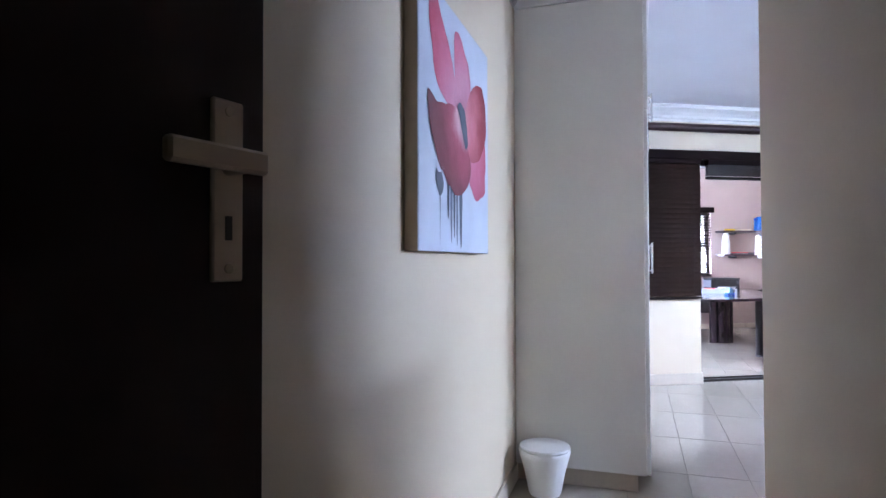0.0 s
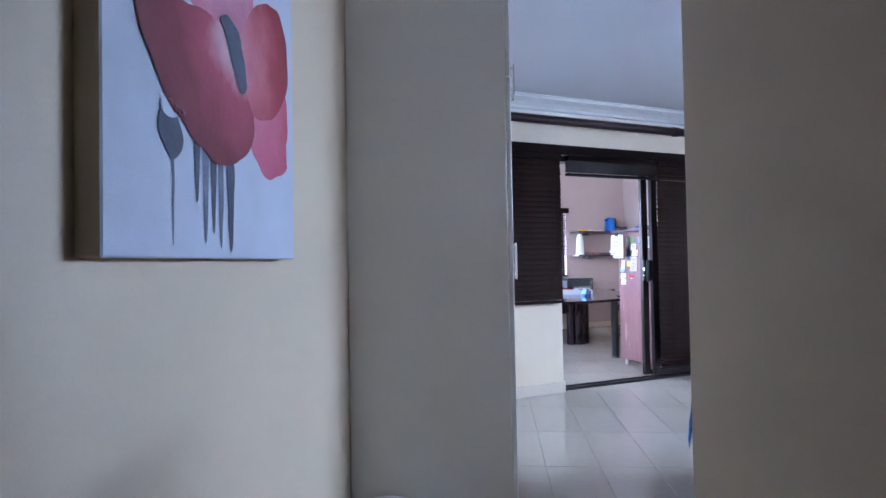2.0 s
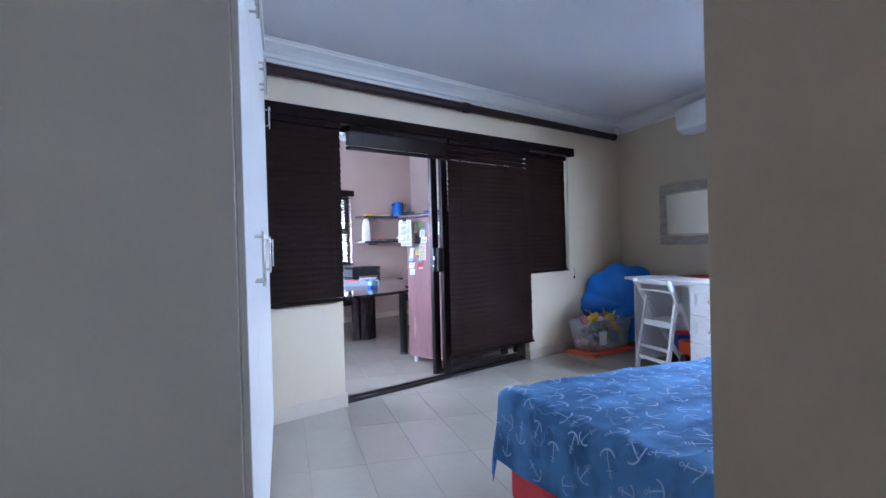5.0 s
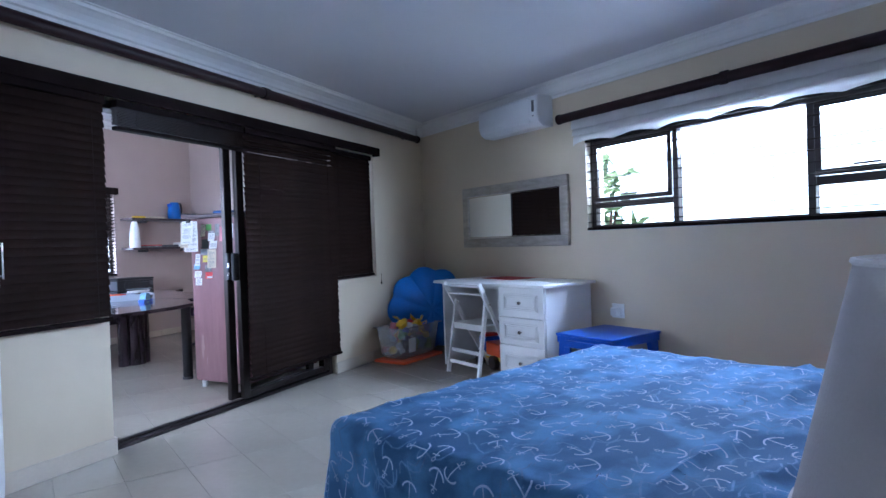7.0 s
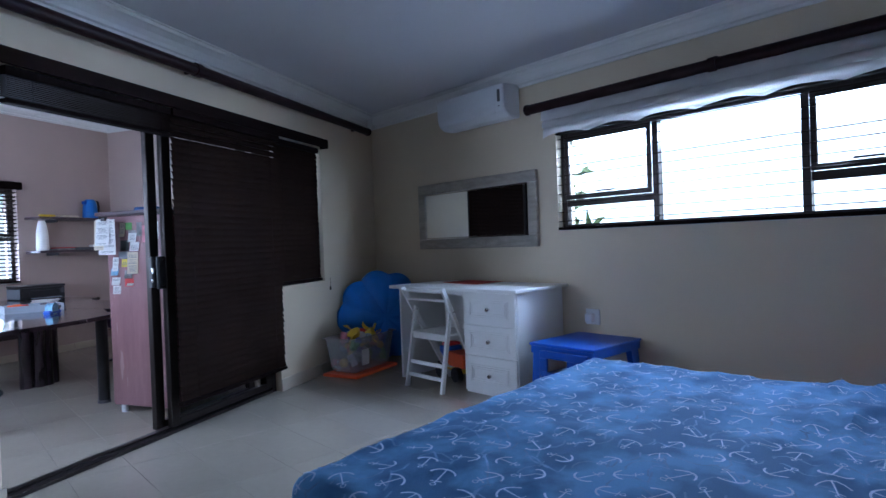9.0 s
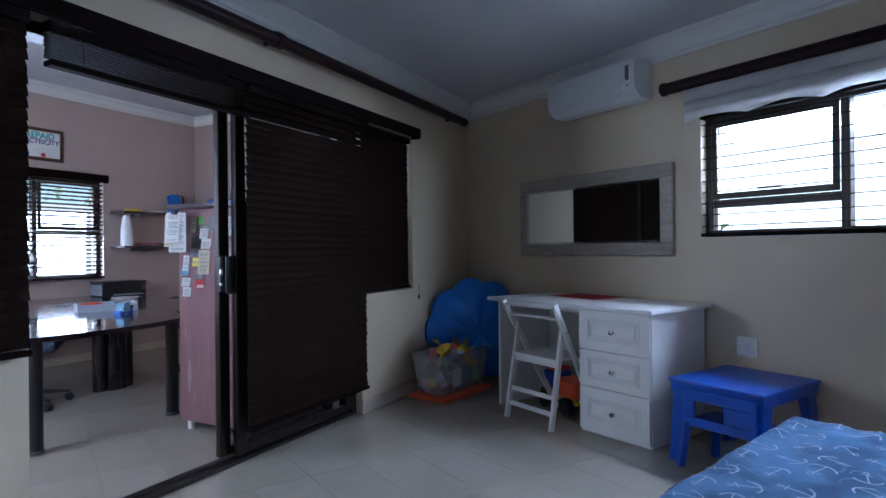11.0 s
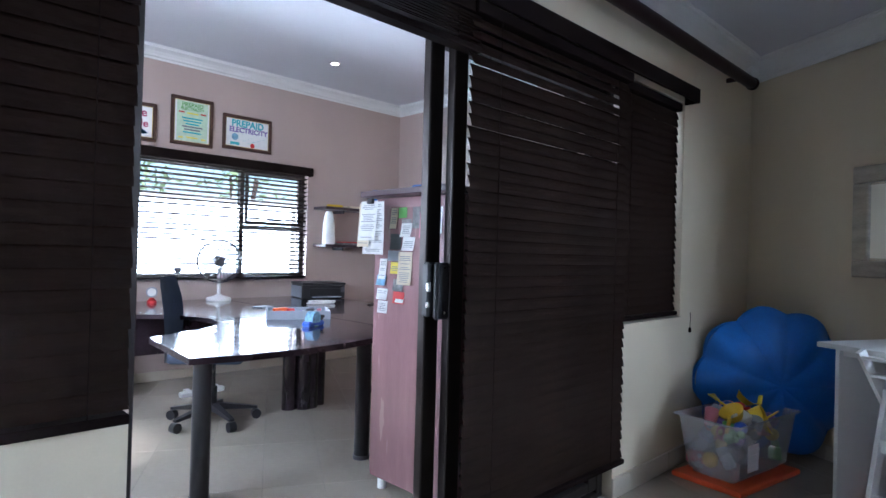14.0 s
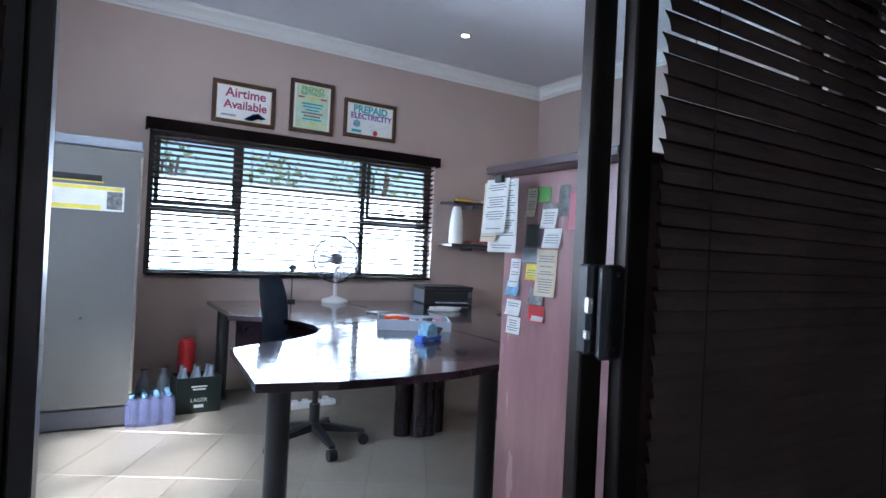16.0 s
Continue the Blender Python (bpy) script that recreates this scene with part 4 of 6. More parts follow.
lathe(bm, [(0.05, -0.02), (0.066, 0.02), (0.07, 0.022), (0.06, 0.018), (0.046, -0.018), (0.001, -0.018), (0.001, -0.022), (0.05, -0.022)], 24)
part("bowl", bm, M["yellow"], sieve, smooth=True)
# larger yellow sand toys on the heap
TB = pose(6.47, 4.93, 0, 0, 0, -9)
bucket = thing("sand_bucket", TB @ pose(0.02, -0.07, 0.30, 65, 10, 20), "yellow plastic sand bucket lying on the toy heap", "toy bucket")
bm = bmesh.new()
lathe(bm, [(0.001, -0.07), (0.055, -0.07), (0.075, 0.06), (0.08, 0.07), (0.072, 0.065), (0.05, -0.062), (0.001, -0.062)], 24)
part("pail", bm, M["yellow"], bucket, smooth=True)
bm = bmesh.new()
tube(bm, [(0.076 * math.cos(a), 0.02 * math.sin(a), 0.065 + 0.075 * math.sin(a)) for a in [3.1416 * k / 14 for k in range(15)]], 0.004, 6)
part("handle", bm, M["yellow"], bucket)
spade = thing("sand_spade", TB @ pose(0.17, -0.03, 0.365, 0, -32, 20), "yellow plastic toy spade sticking out of the tub", "toy spade")
bm = bmesh.new()
box(bm, 0.0, 0.13, -0.012, 0.012, -0.006, 0.006, bevel=0.004)
part("shaft", bm, M["yellow"], spade)
bm = bmesh.new()
prism(bm, [(0.13, -0.045), (0.22, -0.055), (0.235, 0.0), (0.22, 0.055), (0.13, 0.045)], -0.004, 0.006)
part("blade", bm, M["yellow"], spade)
rake = thing("sand_rake", TB @ pose(-0.04, 0.02, 0.36, 10, -25, 100), "yellow plastic toy rake on the toy heap", "toy rake")
bm = bmesh.new()
box(bm, -0.08, 0.06, -0.011, 0.011, -0.006, 0.006, bevel=0.004)
part("shaft", bm, M["yellow"], rake)
for k in range(5):
    bm = bmesh.new()
    stick(bm, (0.06, 0, 0), (0.12, -0.05 + 0.025 * k, 0.01), 0.012, 0.008)
    part("tine", bm, M["yellow"], rake)

# shell sandpit half standing in the corner
shell = thing("sandpit_shell", pose(6.86, 4.88, 0.0, 0, 0, -50), "blue plastic shell sandpit standing on edge in the corner", "sandpit")
bm = bmesh.new()
NR, NA = 10, 96
rings = []
for i in range(NR + 1):
    f = i / NR
    ring = []
    for k in range(NA):
        a = 6.283185 * k / NA
        sc = 1 - 0.10 * (1 - abs(math.sin(a * 4.5))) * f
        r = 0.44 * f * sc
        dome = 0.12 * (1 - f ** 3) + 0.035 * abs(math.sin(a * 4.5)) * f
        ring.append(bm.verts.new((r * math.cos(a), -dome, 0.46 + r * math.sin(a) * 1.0)))
    rings.append(ring)
for i in range(NR):
    for k in range(NA):
        q = (rings[i][k], rings[i][(k + 1) % NA], rings[i + 1][(k + 1) % NA], rings[i + 1][k])
        bm.faces.new(q)
bmesh.ops.remove_doubles(bm, verts=bm.verts, dist=0.0005)
bmesh.ops.solidify(bm, geom=bm.faces[:], thickness=0.006)
part("bowl", bm, M["shell"], shell, smooth=True)
bm = bmesh.new()
tube(bm, [(0.446 * math.cos(a) * (1 - 0.10 * (1 - abs(math.sin(a * 4.5)))), 0.0, 0.46 + 0.437 * math.sin(a) * (1 - 0.10 * (1 - abs(math.sin(a * 4.5))))) for a in [6.283185 * k / 96 for k in range(96)]], 0.012, 8, True)
part("rim", bm, M["shell"], shell, smooth=True)

# blue plastic table
ptable = thing("plastic_table", BED @ pose(3.72, 5.24, 0), "small blue moulded plastic table beside the desk", "table")
bm = bmesh.new()
box(bm, -0.29, 0.29, -0.26, 0.26, 0.425, 0.445, bevel=0.009, seg=2)
part("top", bm, M["bluep"], ptable)
bm = bmesh.new()
for x0, x1, y0, y1 in ((-0.28, 0.28, -0.25, -0.242), (-0.28, 0.28, 0.242, 0.25), (-0.28, -0.272, -0.24, 0.24), (0.272, 0.28, -0.24, 0.24)):
    box(bm, x0, x1, y0, y1, 0.375, 0.4245)
part("apron", bm, M["bluep"], ptable)
for sx in (-1, 1):
    for sy in (-1, 1):
        bm = bmesh.new()
        va = [bm.verts.new((sx * (0.268 + dx), sy * (0.238 + dy), 0.425)) for dx, dy in ((0.0, 0.0), (-0.095, 0.0), (-0.095, -0.02), (-0.02, -0.02), (-0.02, -0.095), (0.0, -0.095))]
        vb = [bm.verts.new((sx * (0.288 + dx), sy * (0.258 + dy), 0.0)) for dx, dy in ((0.0, 0.0), (-0.05, 0.0), (-0.05, -0.02), (-0.02, -0.02), (-0.02, -0.05), (0.0, -0.05))]
        bm.faces.new(va), bm.faces.new(vb)
        for i in range(6):
            j = (i + 1) % 6
            bm.faces.new((va[i], va[j], vb[j], vb[i]))
        part("leg", bm, M["bluep"], ptable)

# child's chair tucked under the table
kchair = thing("childs_chair", BED @ pose(3.40, 5.20, 0), "small blue plastic child's chair tucked under the table", "chair")
bm = bmesh.new()
for q in ((-0.19, 0.19, 0.355, 0.405), (-0.19, 0.19, 0.22, 0.27), (-0.19, -0.03, 0.27, 0.355), (0.13, 0.19, 0.27, 0.355)):
    box(bm, 0.0, 0.022, q[0], q[1], q[2], q[3], bevel=0.004)
part("backrest", bm, M["bluep"], kchair)
bm = bmesh.new()
box(bm, 0.024, 0.26, -0.17, 0.17, 0.235, 0.255, bevel=0.008, seg=2)
part("seat", bm, M["bluep"], kchair)
for sx, sy in ((0.012, -0.175), (0.012, 0.175), (0.24, -0.15), (0.24, 0.15)):
    bm = bmesh.new()
    stick(bm, (sx + (-0.03 if sx < 0.1 else 0.02), sy * 1.12, 0.004), (sx, sy, 0.234), 0.04, 0.03)
    part("leg", bm, M["bluep"], kchair)

# socket and plug
sock = thing("wall_socket", BED @ pose(EAST, 5.40, 0.50, 0, 0, -90), "white wall socket with a plug and adaptor", "socket")
bm = bmesh.new()
box(bm, -0.06, 0.06, -0.012, -0.001, 0, 0.115, bevel=0.004)
part("face_plate", bm, M["white"], sock)
bm = bmesh.new()
box(bm, -0.035, 0.025, -0.065, -0.013, 0.02, 0.085, bevel=0.008, seg=2)
part("plug", bm, M["white"], sock)

# toy truck under the desk
truck = thing("toy_truck", BED @ pose(3.72, 6.52, 0, 0, 0, 78), "blue and orange plastic toy truck under the desk", "toy truck")
for nm, x0, x1, y0, y1, z0, z1, mt in (("chassis", -0.2, 0.2, -0.08, 0.08, 0.07, 0.11, "yellow"), ("cab", 0.06, 0.19, -0.08, 0.08, 0.111, 0.26, "bluep"), ("cab_roof", 0.07, 0.17, -0.07, 0.07, 0.261, 0.29, "redp"), ("tipper", -0.21, 0.04, -0.09, 0.09, 0.111, 0.23, "orange"), ("bumper", 0.2, 0.225, -0.09, 0.09, 0.07, 0.12, "dgrey")):
    bm = bmesh.new()
    box(bm, x0, x1, y0, y1, z0, z1, bevel=0.014, seg=2)
    part(nm, bm, M[mt], truck)
for x in (-0.13, 0.13):
    for y in (-0.1, 0.1):
        bm = bmesh.new()
        cyl(bm, (x, y - 0.025, 0.06), (x, y + 0.025, 0.06), 0.06, 20)
        part("wheel", bm, M["black"], truck, smooth=True)

# ---- bed ----
BX0, BX1, BY0, BY1, BZ = 1.06, 2.90, 2.30, 4.42, 0.545
BUNK = BED @ pose(1.025, 4.345, 0, 0, 0, 8.0) @ pose(-BX0, -BY1, 0)   # the bed stands a little turned
bed = thing("bed", BUNK, "double bed with a red valanced base on castors", "bed")
bm = bmesh.new()
box(bm, BX0 + 0.04, BX1 - 0.04, BY0, BY1 - 0.06, 0.07, 0.29, bevel=0.02, seg=2)
part("base", bm, M["red_cloth"], bed, "red cloth-covered base")
bm = bmesh.new()
box(bm, BX0 + 0.035, BX1 - 0.035, BY0, BY1 - 0.055, 0.295, 0.525, bevel=0.05, seg=3)
part("mattress", bm, M["fabric"], bed)
for x in (BX0 + 0.12, BX1 - 0.12):
    for y in (BY0 + 0.15, BY1 - 0.16):
        bm = bmesh.new()
        cyl(bm, (x - 0.02, y, 0.035), (x + 0.02, y, 0.035), 0.035, 16)
        part("castor", bm, M["black"], bed, smooth=True)
bm = bmesh.new()
box(bm, BX0, BX1, BY0 - 0.055, BY0 - 0.005, 0.07, 0.95, bevel=0.02, seg=2)
part("headboard", bm, M["red_cloth"], bed)


def fold(u, v):
    """Creases of the bedcover."""
    h = 0.010 * noise.noise((u * 1.6, v * 1.6, 0.3)) + 0.006 * noise.noise((u * 4, v * 4.5, 1.7))
    r = noise.noise((u * 2.2 + 3, v * 5.5, 4.0))
    h += 0.026 * max(0.0, 0.22 - abs(r)) * (1.0 if v < 3.4 else 0.4) * 3
    h += 0.012 * max(0.0, 0.3 - abs(noise.noise((u * 1.5 + v, v * 2.6 - u, 7.0)))) * 2
    return h


def cover(u, v):
    """The bedcover: u across, v along, running over the edges and down."""
    hang, rad = 0.0, 0.05
    x, y, z = u, v, BZ + fold(u, v)
    d = Vector((0, 0))
    if u < BX0 + rad:
        d.x = u - (BX0 + rad)
    if u > BX1 - rad:
        d.x = u - (BX1 - rad)
    if v > BY1 - rad:
        d.y = v - (BY1 - rad)
    s = d.length
    if s > 0:
        n = d / s
        a = min(s / rad, 1.5708)
        out = rad * math.sin(a)
        down = rad * (1 - math.cos(a)) + max(0.0, s - rad * 1.5708)
        fl = max(0.0, s - rad) * (0.10 + 0.16 * noise.noise((u * 5 + v * 5, s * 2, 2.0)))
        bx = min(max(u, BX0 + rad), BX1 - rad)
        by = min(v, BY1 - rad)
        x, y = bx + n.x * (out + fl), by + n.y * (out + fl)
        z = BZ - down + fold(u, v) * (1 if a < 1 else 0.3)
    return Vector((x, y, z))


U0, U1, V0, V1 = BX0 - 0.27, BX1 + 0.27, BY0 + 0.3, BY1 + 0.27
NU, NV = 120, 130
bm = bmesh.new()
grid = [[bm.verts.new(cover(U0 + (U1 - U0) * i / NU, V0 + (V1 - V0) * k / NV)) for k in range(NV + 1)] for i in range(NU + 1)]
for i in range(NU):
    for k in range(NV):
        bm.faces.new((grid[i][k], grid[i + 1][k], grid[i + 1][k + 1], grid[i][k + 1]))
bmesh.ops.solidify(bm, geom=bm.faces[:], thickness=-0.006)
duvet = thing("bedcover", BUNK, "blue cotton bedcover printed with white anchors, slightly creased", "bedcover")
part("cover", bm, M["duvet"], duvet, smooth=True)


def strip(bm, pts, w, lift):
    """A printed line on the cover through (u, v) points."""
    prev = None
    for i, p in enumerate(pts):
        a, b = Vector(pts[max(0, i - 1)]), Vector(pts[min(len(pts) - 1, i + 1)])
        t = (b - a).normalized()
        n = Vector((-t.y, t.x)) * w / 2
        ends = []
        for q in (Vector(p) + n, Vector(p) - n):
            c = cover(q.x, q.y)
            e = 0.004
            nn = (cover(q.x + e, q.y) - cover(q.x - e, q.y)).cross(cover(q.x, q.y + e) - cover(q.x, q.y - e))
            nn = nn.normalized() if nn.length > 0 else Vector((0, 0, 1))
            ends.append(bm.verts.new(c + nn * lift))
        if prev:
            bm.faces.new((prev[0], prev[1], ends[1], ends[0]))
        prev = ends


random.seed(11)
bm, bs = bmesh.new(), bmesh.new()
row = 0
v = V0 + 0.06
while v < V1 - 0.05:
    u = U0 + 0.06 + (0.08 if row % 2 else 0)
    while u < U1 - 0.05:
        a = random.uniform(-0.7, 0.7) + (3.1416 if random.random() < 0.3 else 0) + random.choice((0, 1.57))
        s = random.uniform(0.85, 1.15) * 0.043
        cu, cv = u + random.uniform(-0.025, 0.025), v + random.uniform(-0.02, 0.02)

        def at(x, y):
            return (cu + s * (x * math.cos(a) - y * math.sin(a)), cv + s * (x * math.sin(a) + y * math.cos(a)))
        strip(bm, [at(0, 0.7), at(0, 0.2), at(0, -0.4), at(0, -0.9)], 0.004, 0.0022)
        strip(bm, [at(-0.35, 0.5), at(0, 0.5), at(0.35, 0.5)], 0.0035, 0.0024)
        strip(bm, [at(0.8 * math.sin(t), -0.1 - 0.8 * math.cos(t)) for t in [-1.25 + 2.5 * k / 8 for k in range(9)]], 0.0058, 0.0026)
        strip(bm, [at(0.16 * math.sin(t), 0.86 - 0.16 * math.cos(t)) for t in [6.283 * k / 7 for k in range(8)]], 0.003, 0.0024)
        # pale rope that winds between the anchors
        w = random.uniform(0, 6.28)
        strip(bs, [(cu + 0.07 * math.cos(w) + 0.016 * k * math.cos(w + 1.2) + 0.02 * math.sin(k * 1.1 + w), cv + 0.06 * math.sin(w) + 0.016 * k * math.sin(w + 1.2) + 0.02 * math.cos(k * 0.9 + w)) for k in range(9)], 0.006, 0.0016)
        u += 0.14
    v += 0.10
    row += 1
tagged(part("anchor_print", bm, M["print"], duvet, "white anchor print"), kind="stuff")
tagged(part("rope_print", bs, M["print_soft"], duvet, "faded rope print"), kind="stuff")


def pillow(m, material):
    p = thing("pillow", m, "plump blue pillow leaning at the bed head", "pillow", "bed pillows")
    bm = bmesh.new()
    n = 22
    sides = []
    for s in (1, -1):
        sides.append([[bm.verts.new(((i / n - 0.5) * 0.68 * (1 - 0.05 * (2 * k / n - 1) ** 2), (k / n - 0.5) * 0.46 * (1 - 0.05 * (2 * i / n - 1) ** 2), s * (0.085 * ((1 - (2 * i / n - 1) ** 4) * (1 - (2 * k / n - 1) ** 4)) ** 0.5 + 0.006 * noise.noise((i * 0.4, k * 0.4, s))))) for k in range(n + 1)] for i in range(n + 1)])
    for g in sides:
        for i in range(n):
            for k in range(n):
                bm.faces.new((g[i][k], g[i + 1][k], g[i + 1][k + 1], g[i][k + 1]))
    bmesh.ops.remove_doubles(bm, verts=bm.verts, dist=0.004)
    part("case", bm, M[material], p, smooth=True)
    return p


pillow(BUNK @ pose(2.66, 2.80, 0.655, 28, 0, 3), "navy")
pillow(BUNK @ pose(1.70, 2.68, 0.68, 36, 0, -4), "duvet")

# bedside table and lamp
night = thing("bedside_table", BED @ pose(0.78, 2.40, 0), "small white bedside table under a lamp", "bedside table")
for nm, q in (("top", (-0.21, 0.21, -0.2, 0.2, 0.555, 0.575)), ("body", (-0.2, 0.2, -0.19, 0.19, 0.08, 0.554)), ("drawer", (-0.19, 0.19, 0.191, 0.207, 0.34, 0.53))):
    bm = bmesh.new()
    box(bm, *q, bevel=0.004)
    part(nm, bm, M["white"], night)
for x in (-0.17, 0.17):
    for y in (-0.16, 0.16):
        bm = bmesh.new()
        box(bm, x - 0.02, x + 0.02, y - 0.02, y + 0.02, 0, 0.079)
        part("foot", bm, M["white"], night)
lamp = thing("table_lamp", BED @ pose(0.905, 2.53, 0.575), "bedside lamp with a tapered grey cloth shade", "lamp")
bm = bmesh.new()
lathe(bm, [(0.001, 0), (0.065, 0.0), (0.068, 0.012), (0.03, 0.03), (0.018, 0.06), (0.03, 0.13), (0.034, 0.18), (0.018, 0.25), (0.012, 0.30), (0.012, 0.46), (0.001, 0.46)], 28)
part("base", bm, M["white"], lamp, smooth=True)
bm = bmesh.new()
SB, ST, Z0, Z1 = 0.177, 0.114, 0.279, 0.546
lathe(bm, [(SB, Z0), (ST, Z1)], 64)
bmesh.ops.solidify(bm, geom=bm.faces[:], thickness=0.003)
part("shade", bm, M["lamp"], lamp, "grey cloth shade", smooth=True)
for r, z in ((SB, Z0), (ST, Z1)):
    bm = bmesh.new()
    tube(bm, [(r * math.cos(a), r * math.sin(a), z) for a in [6.283185 * k / 64 for k in range(64)]], 0.004, 6, True)
    part("shade_hem", bm, M["lamp"], lamp, smooth=True)

# ---- office things ----
DZ = 0.69


def arc(cx, cy, r, a0, a1, n):
    return [(cx + r * math.cos(radians(a0 + (a1 - a0) * k / n)), cy + r * math.sin(radians(a0 + (a1 - a0) * k / n))) for k in range(n + 1)]


def workstation(mirror_x, label):
    """A desk with a hollow side: a wing to the door, a wing along the window wall."""
    s = -1 if mirror_x else 1

    def fx(x):
        return 5.40 + s * (x - 5.40)
    w = thing("office_desk", pose(0, 0, 0), label, "desk", "workstations")
    pts = [(4.36, 9.09), (4.36, 8.32)] + arc(4.16, 7.62, 0.53, 72, -72, 14) + [(4.10, 6.98), (4.04, 6.30)] + [(4.30, 6.25), (4.55, 6.245), (4.80, 6.27), (5.06, 6.34)] + [(5.395, 6.80), (5.395, 9.09)]
    bm = bmesh.new()
    prism(bm, [(fx(x), y) for x, y in pts], DZ - 0.03, DZ)
    bmesh.ops.recalc_face_normals(bm, faces=bm.faces)
    part("top", bm, M["desktop"], w)
    for x, y, r in ((4.165, 6.46, 0.042), (5.07, 6.45, 0.042), (4.44, 8.86, 0.042)):
        bm = bmesh.new()
        cyl(bm, (fx(x), y, 0.02), (fx(x), y, DZ - 0.03), r, 24)
        lg = part("leg", bm, M["black"], w, smooth=True)
        bm = bmesh.new()
        cyl(bm, (fx(x), y, 0.0), (fx(x), y, 0.022), r * 1.12, 24)
        part("foot_cap", bm, M["dgrey"], lg, smooth=True)
    for dx, dy in ((-0.09, 0.05), (0.0, 0.0), (-0.03, 0.11)):
        bm = bmesh.new()
        cyl(bm, (fx(5.37 + dx), 7.56 + dy, 0.0), (fx(5.37 + dx), 7.56 + dy, DZ - 0.03), 0.052, 20)
        part("pedestal_column", bm, M["desktop"], w, smooth=True)
    bm = bmesh.new()
    box(bm, min(fx(4.5), fx(5.3)), max(fx(4.5), fx(5.3)), 8.70, 8.716, 0.30, DZ - 0.031)
    part("modesty_panel", bm, M["desktop"], w)
    return w


workstation(False, "dark melamine corner desk with a hollow side, strewn with things")
workstation(True, "second dark melamine corner desk joined behind the cabinet")


def office_chair(m, cloth, label):
    c = thing("office_chair", m, label, "office chair", "office chairs")
    bm = bmesh.new()
    cyl(bm, (0, 0, 0.09), (0, 0, 0.24), 0.03, 18)
    cyl(bm, (0, 0, 0.24), (0, 0, 0.42), 0.017, 14)
    part("column", bm, M["black"], c, smooth=True)
    for k in range(5):
        a = radians(72 * k + 20)
        d = Vector((math.cos(a), math.sin(a), 0))
        bm = bmesh.new()
        n = Vector((-d.y, d.x, 0))
        q = [bm.verts.new(p) for p in (d * 0.02 + n * 0.026 + Vector((0, 0, 0.09)), d * 0.02 - n * 0.026 + Vector((0, 0, 0.09)), d * 0.29 - n * 0.016 + Vector((0, 0, 0.068)), d * 0.29 + n * 0.016 + Vector((0, 0, 0.068)))]
        t = [bm.verts.new(v.co + Vector((0, 0, h))) for v, h in zip(q, (0.045, 0.045, 0.016, 0.016))]
        bm.faces.new(q[::-1]), bm.faces.new(t)
        for i in range(4):
            bm.faces.new((q[i], q[(i + 1) % 4], t[(i + 1) % 4], t[i]))
        sp = part("base_spoke", bm, M["black"], c)
        bm = bmesh.new()
        p = d * 0.285
        cyl(bm, p + n * 0.022 + Vector((0, 0, 0.032)), p - n * 0.022 + Vector((0, 0, 0.032)), 0.032, 16)
        part("castor", bm, M["black"], sp, smooth=True)
    bm = bmesh.new()
    box(bm, -0.23, 0.23, -0.23, 0.23, 0.42, 0.50, bevel=0.035, seg=3)
    part("seat", bm, M[cloth], c, smooth=True)
    bm = bmesh.new()
    box(bm, -0.29, -0.02, -0.03, 0.03, 0.395, 0.418, bevel=0.005)
    box(bm, -0.305, -0.285, -0.025, 0.025, 0.395, 0.62, bevel=0.005)
    part("back_strut", bm, M["black"], c)
    bm = bmesh.new()
    rows = []
    for i in range(11):
        f = i / 10
        row = []
        for k in range(9):
            g = k / 8 - 0.5
            wd = 0.40 * (1 - 0.25 * abs(2 * f - 1) ** 3)
            row.append(bm.verts.new((-0.255 - 0.05 * f - 0.10 * (0.25 - g * g) + 0.02 * math.sin(f * 3.1), g * wd, 0.54 + 0.42 * f)))
        rows.append(row)
    for i in range(10):
        for k in range(8):
            bm.faces.new((rows[i][k], rows[i + 1][k], rows[i + 1][k + 1], rows[i][k + 1]))
    bmesh.ops.solidify(bm, geom=bm.faces[:], thickness=0.05)
    part("backrest", bm, M[cloth], c, smooth=True)
    bm = bmesh.new()
    cyl(bm, (0.02, 0.0, 0.40), (0.06, -0.25, 0.385), 0.006, 8)
    part("height_lever", bm, M["chrome"], c)
    return c


office_chair(pose(4.72, 7.63, 0, 0, 0, -37), "chaircloth", "black five-star office chair with a slate cloth back")
office_chair(pose(6.25, 7.42, 0, 0, 0, 185), "purplecloth", "office chair with a plum cloth back behind the cabinet")

# desk fan
fan = thing("desk_fan", pose(5.31, 8.92, DZ, 0, 0, -12) @ Matrix.Scale(1.1, 4), "white desk fan with a wire cage", "fan")
bm = bmesh.new()
lathe(bm, [(0.001, 0), (0.095, 0), (0.098, 0.012), (0.09, 0.024), (0.03, 0.042), (0.022, 0.05), (0.001, 0.05)], 32)
part("base", bm, M["white"], fan, smooth=True)
bm = bmesh.new()
cyl(bm, (0, 0, 0.045), (0, 0.01, 0.26), 0.014, 14)
part("stem", bm, M["white"], fan, smooth=True)
bm = bmesh.new()
cyl(bm, (0, 0.02, 0.32), (0, 0.13, 0.335), 0.045, 20, 0.03)
part("motor", bm, M["dgrey"], fan, smooth=True)
bm = bmesh.new()
cyl(bm, (0, -0.055, 0.315), (0, -0.035, 0.317), 0.032, 20)
part("hub", bm, M["dgrey"], fan, smooth=True)
